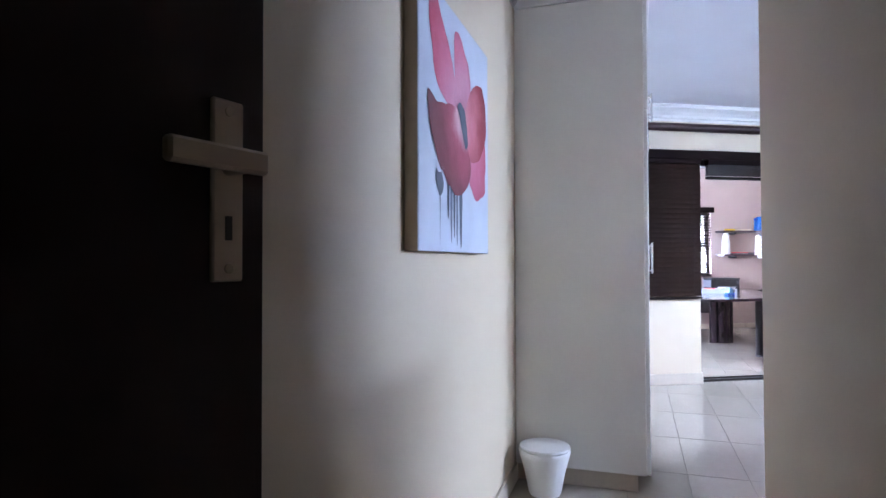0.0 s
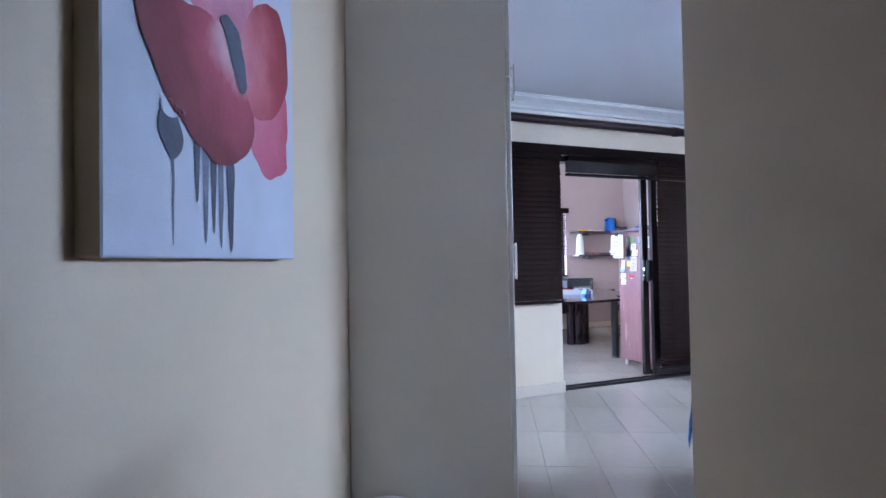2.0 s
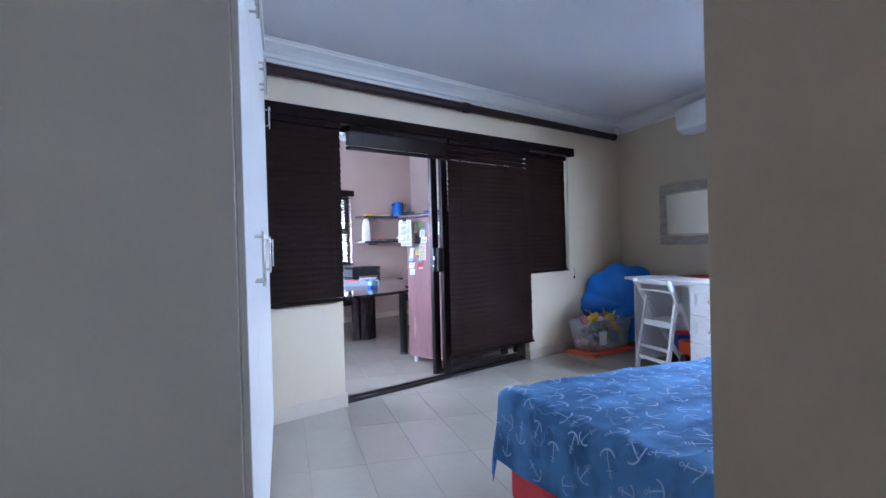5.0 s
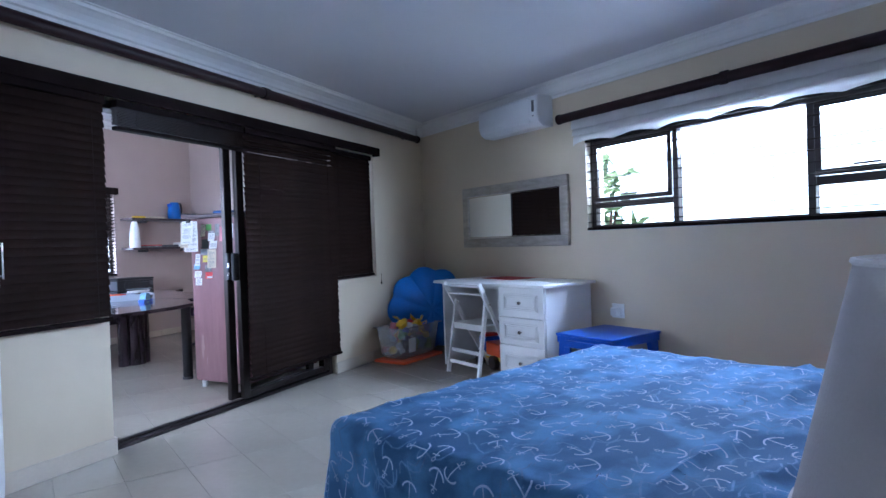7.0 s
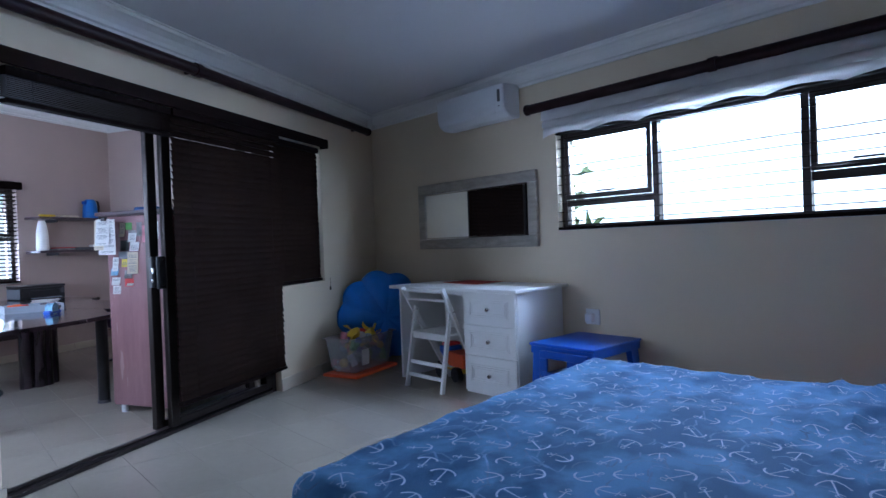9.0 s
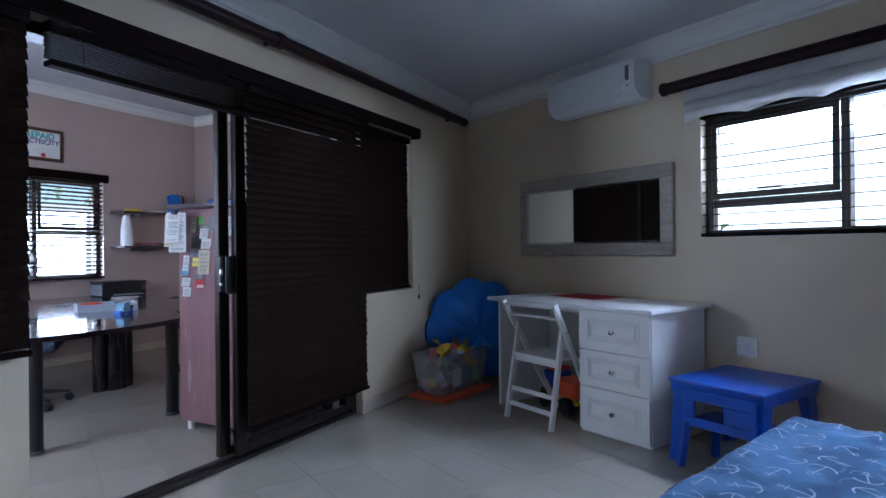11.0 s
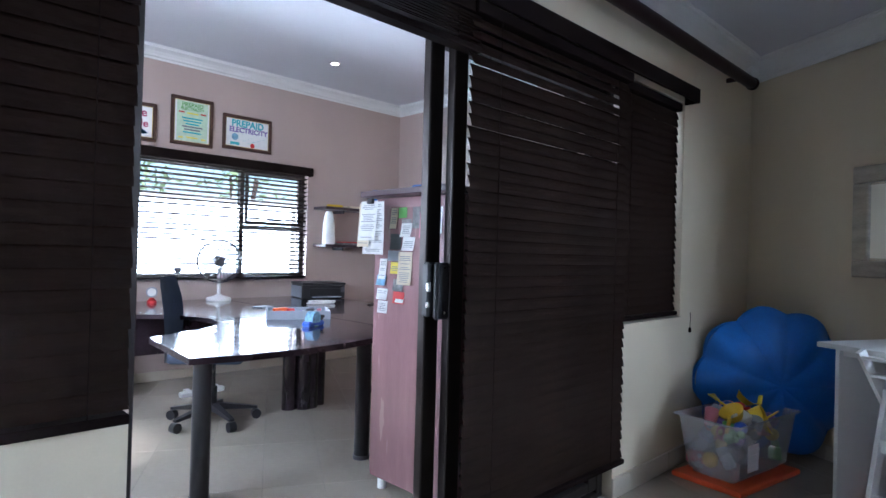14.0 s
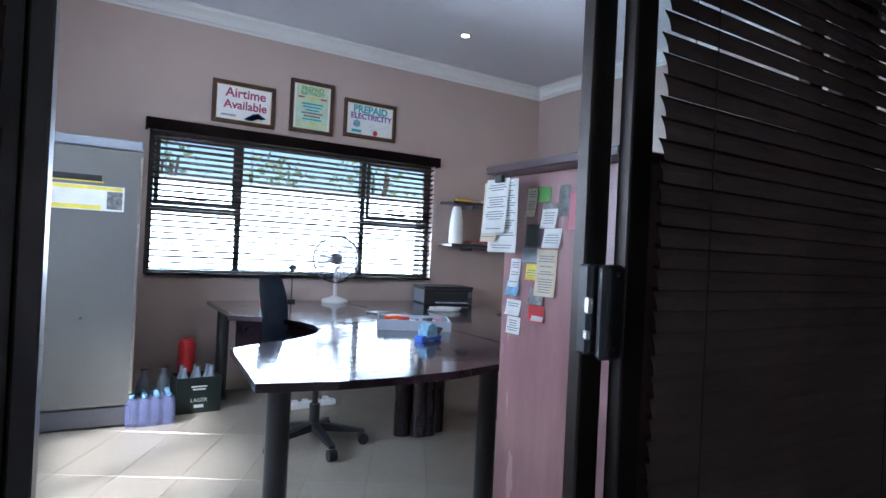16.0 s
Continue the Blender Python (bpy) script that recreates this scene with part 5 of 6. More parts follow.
for k in range(3):
    a0 = radians(120 * k + 20)
    bm = bmesh.new()
    q = []
    for i in range(7):
        a = a0 + radians(78) * i / 6
        q.append(bm.verts.new((0.145 * math.cos(a), -0.02 + 0.02 * (i / 6 - 0.5), 0.317 + 0.145 * math.sin(a))))
    ci = [bm.verts.new((0.03 * math.cos(a0 + radians(20 + 10 * i)), -0.015, 0.317 + 0.03 * math.sin(a0 + radians(20 + 10 * i)))) for i in range(4)]
    bm.faces.new(q + ci[::-1])
    bmesh.ops.solidify(bm, geom=bm.faces[:], thickness=0.002)
    part("blade", bm, M["blade"], fan)
for r, y in ((0.17, -0.02), (0.168, 0.03)):
    bm = bmesh.new()
    tube(bm, [(r * math.cos(a), y, 0.317 + r * math.sin(a)) for a in [6.283185 * k / 40 for k in range(40)]], 0.0055, 6, True)
    part("cage_ring", bm, M["dgrey"], fan, smooth=True)
for k in range(28):
    a = 6.283185 * k / 28
    bm = bmesh.new()
    for y1, y0 in ((-0.02, -0.062), (0.03, 0.07)):
        tube(bm, [(0.03 * math.cos(a), y0, 0.317 + 0.03 * math.sin(a)), (0.1 * math.cos(a), y0 + (0.008 if y0 < 0 else -0.008), 0.317 + 0.1 * math.sin(a)), (0.17 * math.cos(a), y1, 0.317 + 0.17 * math.sin(a))], 0.0026, 4)
    part("cage_wire", bm, M["dgrey"], fan)

# printer
printer = thing("printer", pose(6.30, 8.86, DZ, 0, 0, -12), "black and silver inkjet printer on the desk", "printer")
for nm, q, mt in (("body", (-0.22, 0.22, -0.16, 0.16, 0.0, 0.13), "black"), ("lid", (-0.225, 0.225, -0.165, 0.165, 0.131, 0.155), "black"), ("side_panel", (-0.228, -0.2205, -0.15, 0.15, 0.01, 0.12), "grey"), ("paper_slot", (-0.14, 0.17, -0.166, -0.1605, 0.03, 0.1), "black"), ("output_tray", (-0.13, 0.16, -0.23, -0.167, 0.012, 0.022), "grey"), ("control_panel", (0.175, 0.215, -0.167, -0.1605, 0.06, 0.11), "dgrey")):
    bm = bmesh.new()
    box(bm, *q, bevel=0.006, seg=2)
    part(nm, bm, M[mt], printer)

cable = thing("cable_coil", pose(5.93, 8.22, DZ), "coiled white cable lying on the desk", "cable")
bm = bmesh.new()
tube(bm, [((0.13 + 0.012 * math.sin(k * 0.7)) * math.cos(0.26 * k), (0.075 + 0.01 * math.cos(k * 0.45)) * math.sin(0.26 * k), 0.005 + 0.00035 * k) for k in range(72)], 0.004, 6)
part("cord", bm, M["white"], cable, smooth=True)

# grey tray of odds and ends
tray = thing("desk_tray", pose(5.22, 7.42, DZ, 0, 0, -26), "grey plastic tray with compartments full of small things", "tray")
bm = bmesh.new()
box(bm, -0.21, 0.21, -0.14, 0.14, 0.0, 0.006)
for q in ((-0.21, 0.21, -0.14, -0.134), (-0.21, 0.21, 0.134, 0.14), (-0.21, -0.204, -0.134, 0.134), (0.204, 0.21, -0.134, 0.134)):
    box(bm, *q, 0.006, 0.058, bevel=0.002)
part("shell", bm, M["grey"], tray)
for x in (-0.12, -0.04, 0.04, 0.12):
    bm = bmesh.new()
    box(bm, x - 0.002, x + 0.002, -0.133, 0.03, 0.0065, 0.048)
    part("divider", bm, M["grey"], tray)
random.seed(3)
TR = pose(5.22, 7.42, DZ, 0, 0, -26)
for i, (c, w, l, h) in enumerate((("yellow", 0.05, 0.12, 0.03), ("orange", 0.04, 0.1, 0.03), ("redp", 0.012, 0.13, 0.012), ("redp", 0.03, 0.06, 0.03), ("paper", 0.06, 0.09, 0.02), ("purple", 0.012, 0.14, 0.012), ("bluep", 0.012, 0.14, 0.012), ("dgrey", 0.03, 0.08, 0.03), ("paper", 0.05, 0.05, 0.03), ("pinkp", 0.03, 0.05, 0.025))):
    bm = bmesh.new()
    box(bm, -l / 2, l / 2, -w / 2, w / 2, 0, h, bevel=0.004)
    o = part("desk_oddment", bm, M[c])
    o.matrix_world = TR @ pose(-0.15 + 0.033 * i, random.uniform(-0.04, 0.07), 0.034 if i % 2 else 0.012, 0, random.uniform(-12, 4), random.uniform(20, 90))
    tagged(o, "small coloured stationery item in the desk tray", "stationery", "things in the tray")

tape = thing("tape_dispenser", pose(5.06, 6.96, DZ, 0, 0, 25), "blue tape dispenser beside the tray", "tape dispenser")
bm = bmesh.new()
prism(bm, [(-0.09, -0.03), (0.08, -0.03), (0.09, 0.03), (-0.09, 0.03)], 0, 0.03)
bmesh.ops.bevel(bm, geom=bm.edges[:], offset=0.008, segments=2, affect="EDGES")
part("base", bm, M["bluep"], tape)
bm = bmesh.new()
cyl(bm, (-0.01, -0.028, 0.045), (-0.01, 0.028, 0.045), 0.045, 28)
part("tape_roll", bm, M["paperbl"], tape, smooth=True)
bm = bmesh.new()
stick(bm, (0.06, 0, 0.03), (0.10, 0, 0.055), 0.03, 0.012)
part("cutter", bm, M["black"], tape)
booklet = thing("booklet", pose(5.35, 8.18, DZ + 0.001, 0, 0, 25), "thin grey booklet lying on the desk", "booklet")
bm = bmesh.new()
box(bm, -0.07, 0.07, -0.05, 0.05, 0, 0.008, bevel=0.002)
part("cover", bm, M["grey"], booklet)
clock = thing("desk_clock", pose(4.74, 8.90, DZ, 0, 0, -25), "small round desk gauge on a red foot", "desk clock")
bm = bmesh.new()
lathe(bm, [(0.001, 0), (0.036, 0), (0.036, 0.02), (0.02, 0.035), (0.012, 0.045), (0.001, 0.045)], 20)
part("foot", bm, M["redp"], clock, smooth=True)
bm = bmesh.new()
cyl(bm, (0, 0.012, 0.09), (0, -0.012, 0.09), 0.043, 24)
part("dial_case", bm, M["grey"], clock, smooth=True)
bm = bmesh.new()
cyl(bm, (0, -0.0122, 0.09), (0, -0.014, 0.09), 0.033, 24)
part("dial", bm, M["paper"], clock)
webcam = thing("webcam", pose(4.97, 8.98, DZ, 0, 0, -10), "small dark webcam on a thin stand", "webcam")
bm = bmesh.new()
cyl(bm, (0, 0, 0), (0, 0, 0.02), 0.03, 16)
cyl(bm, (0, 0, 0.02), (0, 0, 0.25), 0.005, 8)
part("stand", bm, M["black"], webcam)
bm = bmesh.new()
ball(bm, (0, 0, 0.27), 0.03, 14, (1.1, 0.8, 0.9))
part("head", bm, M["dgrey"], webcam, smooth=True)

# wall socket under the desk
osock = thing("wall_socket", pose(4.646, OY, 0.372), "white double wall socket under the desk", "socket")
bm = bmesh.new()
box(bm, -0.056, 0.056, -0.009, 0, -0.056, 0.056, bevel=0.003)
part("plate", bm, M["white"], osock)
for x in (-0.026, 0.026):
    bm = bmesh.new()
    box(bm, x - 0.012, x + 0.012, -0.0125, -0.0088, -0.03, 0.012, bevel=0.002)
    part("switch", bm, M["paper"], osock)

# power strip and flex under the desk
strip_1 = thing("power_strip", pose(4.98, 8.42, 0.0, 0, 0, 8), "white multi-way power strip on the floor", "power strip")
bm = bmesh.new()
box(bm, -0.18, 0.18, -0.03, 0.03, 0.0, 0.04, bevel=0.006)
part("case", bm, M["white"], strip_1)
for k in range(4):
    bm = bmesh.new()
    box(bm, -0.15 + 0.08 * k, -0.11 + 0.08 * k, -0.02, 0.02, 0.0405, 0.06, bevel=0.004)
    part("plug", bm, M["white"], strip_1)
wsock = thing("office_socket", pose(4.92, OY, 0.42), "white wall socket under the desk", "socket")
bm = bmesh.new()
box(bm, -0.06, 0.06, -0.012, -0.001, 0, 0.11, bevel=0.004)
part("face_plate", bm, M["white"], wsock)

# fridge
fridge = thing("upright_freezer", pose(3.535, 8.73, 0), "tall grey upright freezer with a label on its door", "freezer")
bm = bmesh.new()
box(bm, -0.30, 0.30, -0.30, 0.32, 0.03, 1.70, bevel=0.008, seg=2)
part("cabinet", bm, M["dgrey"], fridge)
bm = bmesh.new()
box(bm, -0.30, 0.30, -0.36, -0.302, 0.13, 1.655, bevel=0.016, seg=3)
fdoor = part("door", bm, M["fridge"], fridge)
bm = bmesh.new()
box(bm, -0.30, 0.30, -0.362, -0.302, 1.658, 1.715, bevel=0.012, seg=2)
part("top_cap", bm, M["grey"], fridge)
bm = bmesh.new()
box(bm, -0.30, 0.30, -0.35, -0.302, 0.01, 0.125, bevel=0.008)
part("kick_grille", bm, M["dgrey"], fridge)
bm = bmesh.new()
box(bm, 0.285, 0.302, -0.372, -0.361, 0.2, 1.62, bevel=0.003)
part("door_trim", bm, M["chrome"], fdoor)
for q, mt, nm in (((-0.16, 0.21, 1.285, 1.43), "paper", "label"), ((-0.15, 0.2, 1.405, 1.425), "papery", "label_band"), ((-0.15, 0.09, 1.29, 1.315), "papery", "label_band"), ((0.12, 0.2, 1.295, 1.4), "paperd", "label_picture"), ((-0.16, 0.09, 1.455, 1.49), "black", "label_word"), ((-0.17, 0.1, 1.447, 1.454), "papery", "label_band")):
    bm = bmesh.new()
    d = 0.3615 if nm == "label" else 0.3625
    box(bm, q[0], q[1], -d - 0.0006, -d + 0.0006, q[2], q[3])
    part(nm, bm, M[mt], fdoor)


# drinks by the fridge
def bottle(bm, x, y, z, r, h):
    lathe(bm, [(0.001, 0), (r, 0), (r, h * 0.62), (r * 0.8, h * 0.72), (r * 0.42, h * 0.85), (r * 0.42, h * 0.97), (0.001, h * 0.97)], 16, (x, y, z))


pack = thing("bottle_pack", pose(3.945, 8.43, 0, 0, 0, 0), "shrink-wrapped pack of clear bottles on the floor", "bottles")
for i in range(4):
    for k in range(3):
        bm = bmesh.new()
        bottle(bm, -0.105 + 0.068 * i, -0.068 + 0.068 * k, 0.0, 0.033, 0.18)
        b = part("bottle", bm, M["water"], pack, smooth=True)
        bm = bmesh.new()
        cyl(bm, (-0.105 + 0.068 * i, -0.068 + 0.068 * k, 0.172), (-0.105 + 0.068 * i, -0.068 + 0.068 * k, 0.19), 0.014, 12)
        part("cap", bm, M["paperbl"], b)
bm = bmesh.new()
box(bm, -0.145, 0.14, -0.108, 0.108, 0.001, 0.165, bevel=0.03, seg=3)
part("film", bm, M["wrap"], pack, "clear shrink wrap", smooth=True)
for i, (x, y, h) in enumerate(((3.92, 8.62, 0.30), (4.04, 8.66, 0.30))):
    jar = thing("glass_bottle", pose(x, y, 0), "clear glass bottle standing behind the pack", "bottle", "glass bottles")
    bm = bmesh.new()
    bottle(bm, 0, 0, 0, 0.045, h)
    part("body", bm, M["bottle"], jar, smooth=True)
    bm = bmesh.new()
    cyl(bm, (0, 0, h * 0.96), (0, 0, h), 0.022, 14)
    part("cap", bm, M["frame"], jar)
crate = thing("bottle_carton", pose(4.238, 8.63, 0, 0, 0, 4), "dark green carton of bottles with pale lettering", "carton")
bm = bmesh.new()
for q in ((-0.14, 0.14, -0.10, -0.095), (-0.14, 0.14, 0.095, 0.10), (-0.14, -0.135, -0.095, 0.095), (0.135, 0.14, -0.095, 0.095)):
    box(bm, *q, 0.003, 0.235)
box(bm, -0.14, 0.14, -0.1, 0.1, 0.0, 0.0028)
part("box", bm, M["crate"], crate)


def words(text, size, m, material, parent, name="lettering", bold=0.0):
    cu = bpy.data.curves.new("words", "FONT")
    cu.body, cu.size, cu.align_x, cu.align_y, cu.extrude, cu.offset = text, size, "CENTER", "CENTER", 0.0004, bold
    tmp = bpy.data.objects.new("words", cu)
    scene.collection.objects.link(tmp)
    bpy.context.view_layer.update()
    me = bpy.data.meshes.new_from_object(tmp.evaluated_get(bpy.context.evaluated_depsgraph_get()))
    bpy.data.objects.remove(tmp)
    me.materials.clear()
    me.materials.append(M[material])
    ob = new(name, me)
    ob.parent = parent
    ob.matrix_basis = m
    return ob


words("LAGER", 0.035, pose(0.0, -0.101, 0.085, 90), "paper", crate)
bm = bmesh.new()
for k, (w, z) in enumerate(((0.1, 0.17), (0.08, 0.152), (0.06, 0.036), (0.06, 0.046))):
    box(bm, -w / 2, w / 2, -0.1015, -0.1003, z, z + 0.01)
tagged(part("printed_text", bm, M["paper"], crate), kind="stuff")
for i in range(6):
    x, y = -0.085 + 0.085 * (i % 3), -0.045 + 0.09 * (i // 3)
    bm = bmesh.new()
    bottle(bm, x, y, 0.004, 0.035, 0.30)
    part("bottle", bm, M["bottle"], crate, smooth=True)
redb = thing("red_canister", pose(4.20, 8.83, 0, 0, 0, 0), "tall red canister standing behind the carton", "canister")
bm = bmesh.new()
lathe(bm, [(0.001, 0), (0.055, 0), (0.058, 0.02), (0.058, 0.40), (0.05, 0.43), (0.001, 0.43)], 24)
part("body", bm, M["redp"], redb, smooth=True)
bm = bmesh.new()
cyl(bm, (0, 0, 0.431), (0, 0, 0.45), 0.045, 20)
part("lid", bm, M["redp"], redb, smooth=True)


# framed posters
def framed(x0, x1, z0, z1, label):
    f = thing("framed_poster", pose((x0 + x1) / 2, OY, (z0 + z1) / 2), label, "framed poster", "posters over the window")
    w, h, b = (x1 - x0) / 2, (z1 - z0) / 2, 0.03
    for nm, q in (("frame_top", (-w, w, h - b, h)), ("frame_bottom", (-w, w, -h, -h + b)), ("frame_side", (-w, -w + b, -h + b, h - b)), ("frame_side", (w - b, w, -h + b, h - b))):
        bm = bmesh.new()
        box(bm, q[0], q[1], -0.024, -0.002, q[2], q[3], bevel=0.004)
        part(nm, bm, M["frame"], f)
    bm = bmesh.new()
    box(bm, -w + b, w - b, -0.012, -0.004, -h + b, h - b)
    part("gilt_slip", bm, M["gold"], f)
    bm = bmesh.new()
    box(bm, -w + b + 0.006, w - b - 0.006, -0.0135, -0.0121, -h + b + 0.006, h - b - 0.006)
    part("print", bm, M["paper"], f)
    return f


def patch(f, x0, x1, z0, z1, material, name="print_shape", lv=0):
    bm = bmesh.new()
    box(bm, x0, x1, -0.0152 - 0.001 * lv, -0.0138 - 0.001 * lv, z0, z1)
    return part(name, bm, M[material], f)


pa = framed(4.325, 4.80, 2.045, 2.37, "framed poster with maroon lettering about airtime")
words("Airtime", 0.098, pose(0.01, -0.0145, 0.075, 90), "maroon", pa, bold=0.002)
words("Available", 0.09, pose(0.01, -0.0145, -0.015, 90), "maroon", pa, bold=0.002)
bm = bmesh.new()
for q in ([(0.0, -0.115), (0.07, -0.065), (0.13, -0.085), (0.06, -0.125)], [(0.07, -0.07), (0.11, -0.055), (0.17, -0.09), (0.13, -0.105)]):
    vs = [bm.verts.new((x, -0.0148, z)) for x, z in q]
    bm.faces.new(vs)
bmesh.ops.solidify(bm, geom=bm.faces[:], thickness=0.001)
part("blue_shape", bm, M["blueink"], pa)
patch(pa, -0.17, -0.06, -0.105, -0.09, "grey")
pb = framed(4.915, 5.287, 2.06, 2.487, "framed upright poster with green print about prepaid electricity")
patch(pb, -0.135, 0.135, -0.175, 0.175, "mint")
words("PREPAID", 0.05, pose(0.0, -0.0165, 0.145, 90), "green", pb, bold=0.001)
words("ELECTRICITY", 0.035, pose(0.0, -0.0165, 0.11, 90), "green", pb, bold=0.001)
for z, x0, x1, c in ((0.07, -0.12, -0.07, "redp"), (0.07, 0.07, 0.12, "redp"), (0.065, -0.05, 0.05, "papery"), (0.02, -0.09, 0.09, "teal"), (-0.005, -0.08, 0.08, "teal"), (-0.03, -0.06, 0.06, "teal"), (-0.055, -0.09, 0.09, "ink"), (-0.08, -0.07, 0.07, "ink"), (-0.105, -0.08, 0.08, "teal"), (-0.15, -0.05, 0.05, "papery"), (-0.155, -0.12, -0.08, "papery"), (-0.155, 0.08, 0.12, "papery")):
    patch(pb, x0, x1, z, z + 0.013, c, "print_bar", 1)
pc_ = framed(5.378, 5.868, 2.085, 2.41, "framed poster with teal and purple lettering about prepaid electricity")
words("PREPAID", 0.085, pose(0.0, -0.0145, 0.085, 90), "teal", pc_, bold=0.003)
words("ELECTRICITY", 0.066, pose(0.01, -0.0145, 0.025, 90), "purple", pc_, bold=0.002)
for a in ((-0.05, -0.075, 0.05, -0.03), (0.0, -0.09, 0.16, -0.035)):
    bm = bmesh.new()
    stick(bm, (a[0], -0.0148, a[1]), (a[2], -0.0148, a[3]), 0.018, 0.001)
    part("pencil_shape", bm, M["teal"], pc_)
bm = bmesh.new()
cyl(bm, (-0.125, -0.0138, -0.04), (-0.125, -0.0155, -0.04), 0.035, 6)
part("hexagon_shape", bm, M["paperbl"], pc_)
patch(pc_, -0.17, -0.08, -0.115, -0.09, "teal")
bm = bmesh.new()
cyl(bm, (0.05, -0.0138, -0.105), (0.05, -0.0155, -0.105), 0.022, 20)
part("red_dot", bm, M["redp"], pc_)

# shelves on the back wall with things
for z in (1.225, 1.612):
    sh = thing("wall_shelf", pose(0, OY, z), "dark wall shelf with papers and small things", "shelf", "office shelves")
    bm = bmesh.new()
    box(bm, 6.375, 7.51, -0.24, -0.002, -0.028, 0.0, bevel=0.003)
    part("board", bm, M["cabtop"], sh)
    for x in (6.62, 7.3):
        bm = bmesh.new()
        box(bm, x, x + 0.02, -0.18, -0.002, -0.06, -0.0285)
        part("bracket", bm, M["dgrey"], sh)
kettle = thing("kettle", pose(7.12, 8.99, 1.612), "dark blue glossy jug kettle on the upper shelf", "kettle")
bm = bmesh.new()
lathe(bm, [(0.001, 0.0), (0.085, 0), (0.088, 0.02), (0.08, 0.14), (0.065, 0.21), (0.05, 0.235), (0.001, 0.24)], 28)
part("jug", bm, M["shell"], kettle, smooth=True)
bm = bmesh.new()
tube(bm, [(0.06, 0, 0.22), (0.11, 0, 0.22), (0.125, 0, 0.15), (0.115, 0, 0.06), (0.085, 0, 0.04)], 0.011, 10)
part("handle", bm, M["black"], kettle, smooth=True)
bm = bmesh.new()
box(bm, -0.095, -0.05, -0.025, 0.025, 0.17, 0.215, bevel=0.012, seg=2)
part("spout", bm, M["bluep"], kettle)
holder = thing("paper_roll", pose(6.47, 8.96, 1.226), "white roll of paper standing between the shelves", "paper roll")
bm = bmesh.new()
lathe(bm, [(0.02, 0), (0.062, 0), (0.065, 0.02), (0.06, 0.20), (0.045, 0.30), (0.03, 0.34), (0.02, 0.34)], 24)
part("roll", bm, M["paper"], holder, smooth=True)
random.seed(8)
for i, (x, z, w, l, h, c) in enumerate(((6.72, 1.226, 0.22, 0.18, 0.02, "paperd"), (6.74, 1.247, 0.2, 0.16, 0.012, "redp"), (6.98, 1.226, 0.24, 0.17, 0.03, "dgrey"), (7.25, 1.226, 0.2, 0.16, 0.06, "paper"), (6.56, 1.613, 0.16, 0.05, 0.03, "yellow"), (6.8, 1.613, 0.2, 0.16, 0.025, "paperb"), (7.32, 1.613, 0.2, 0.17, 0.08, "dgrey"))):
    bm = bmesh.new()
    box(bm, -w / 2, w / 2, -l / 2, l / 2, 0, h, bevel=0.003)
    o = part("stacked_folder", bm, M[c])
    o.matrix_world = pose(x, 8.99, z, 0, 0, random.uniform(-8, 8))
    tagged(o, "flat folder or box lying on the wall shelf", "folder", "things on the shelves")

# cabinet with papers
cabinet = thing("tall_cabinet", pose(0, 0, 0), "mahogany melamine cabinet, its side covered in pinned papers", "cabinet")
CX, CY0, CY1, CZ = 4.86, 5.53, 6.10, 1.455
bm = bmesh.new()
box(bm, CX, 5.75, CY0, CY1, 0.06, CZ - 0.03, bevel=0.003)
part("carcass", bm, M["cab"], cabinet)
bm = bmesh.new()
box(bm, CX - 0.085, 5.77, CY0 - 0.02, CY1 + 0.025, CZ - 0.029, CZ, bevel=0.004)
part("top", bm, M["cabtop"], cabinet)
for i in range(2):
    bm = bmesh.new()
    box(bm, CX + 0.01 + 0.44 * i, CX + 0.44 + 0.44 * i, CY1 + 0.001, CY1 + 0.019, 0.07, CZ - 0.04, bevel=0.003)
    d = part("door", bm, M["cab"], cabinet)
    bm = bmesh.new()
    cyl(bm, (CX + (0.40 if i == 0 else 0.49), CY1 + 0.04, 0.75), (CX + (0.40 if i == 0 else 0.49), CY1 + 0.04, 0.9), 0.006, 10)
    part("handle", bm, M["chrome"], d)
for x in (CX + 0.04, 5.70):
    for y in (CY0 + 0.05, CY1 - 0.05):
        bm = bmesh.new()
        cyl(bm, (x, y, 0), (x, y, 0.0595), 0.022, 14)
        part("foot", bm, M["white"], cabinet, "white plastic foot")
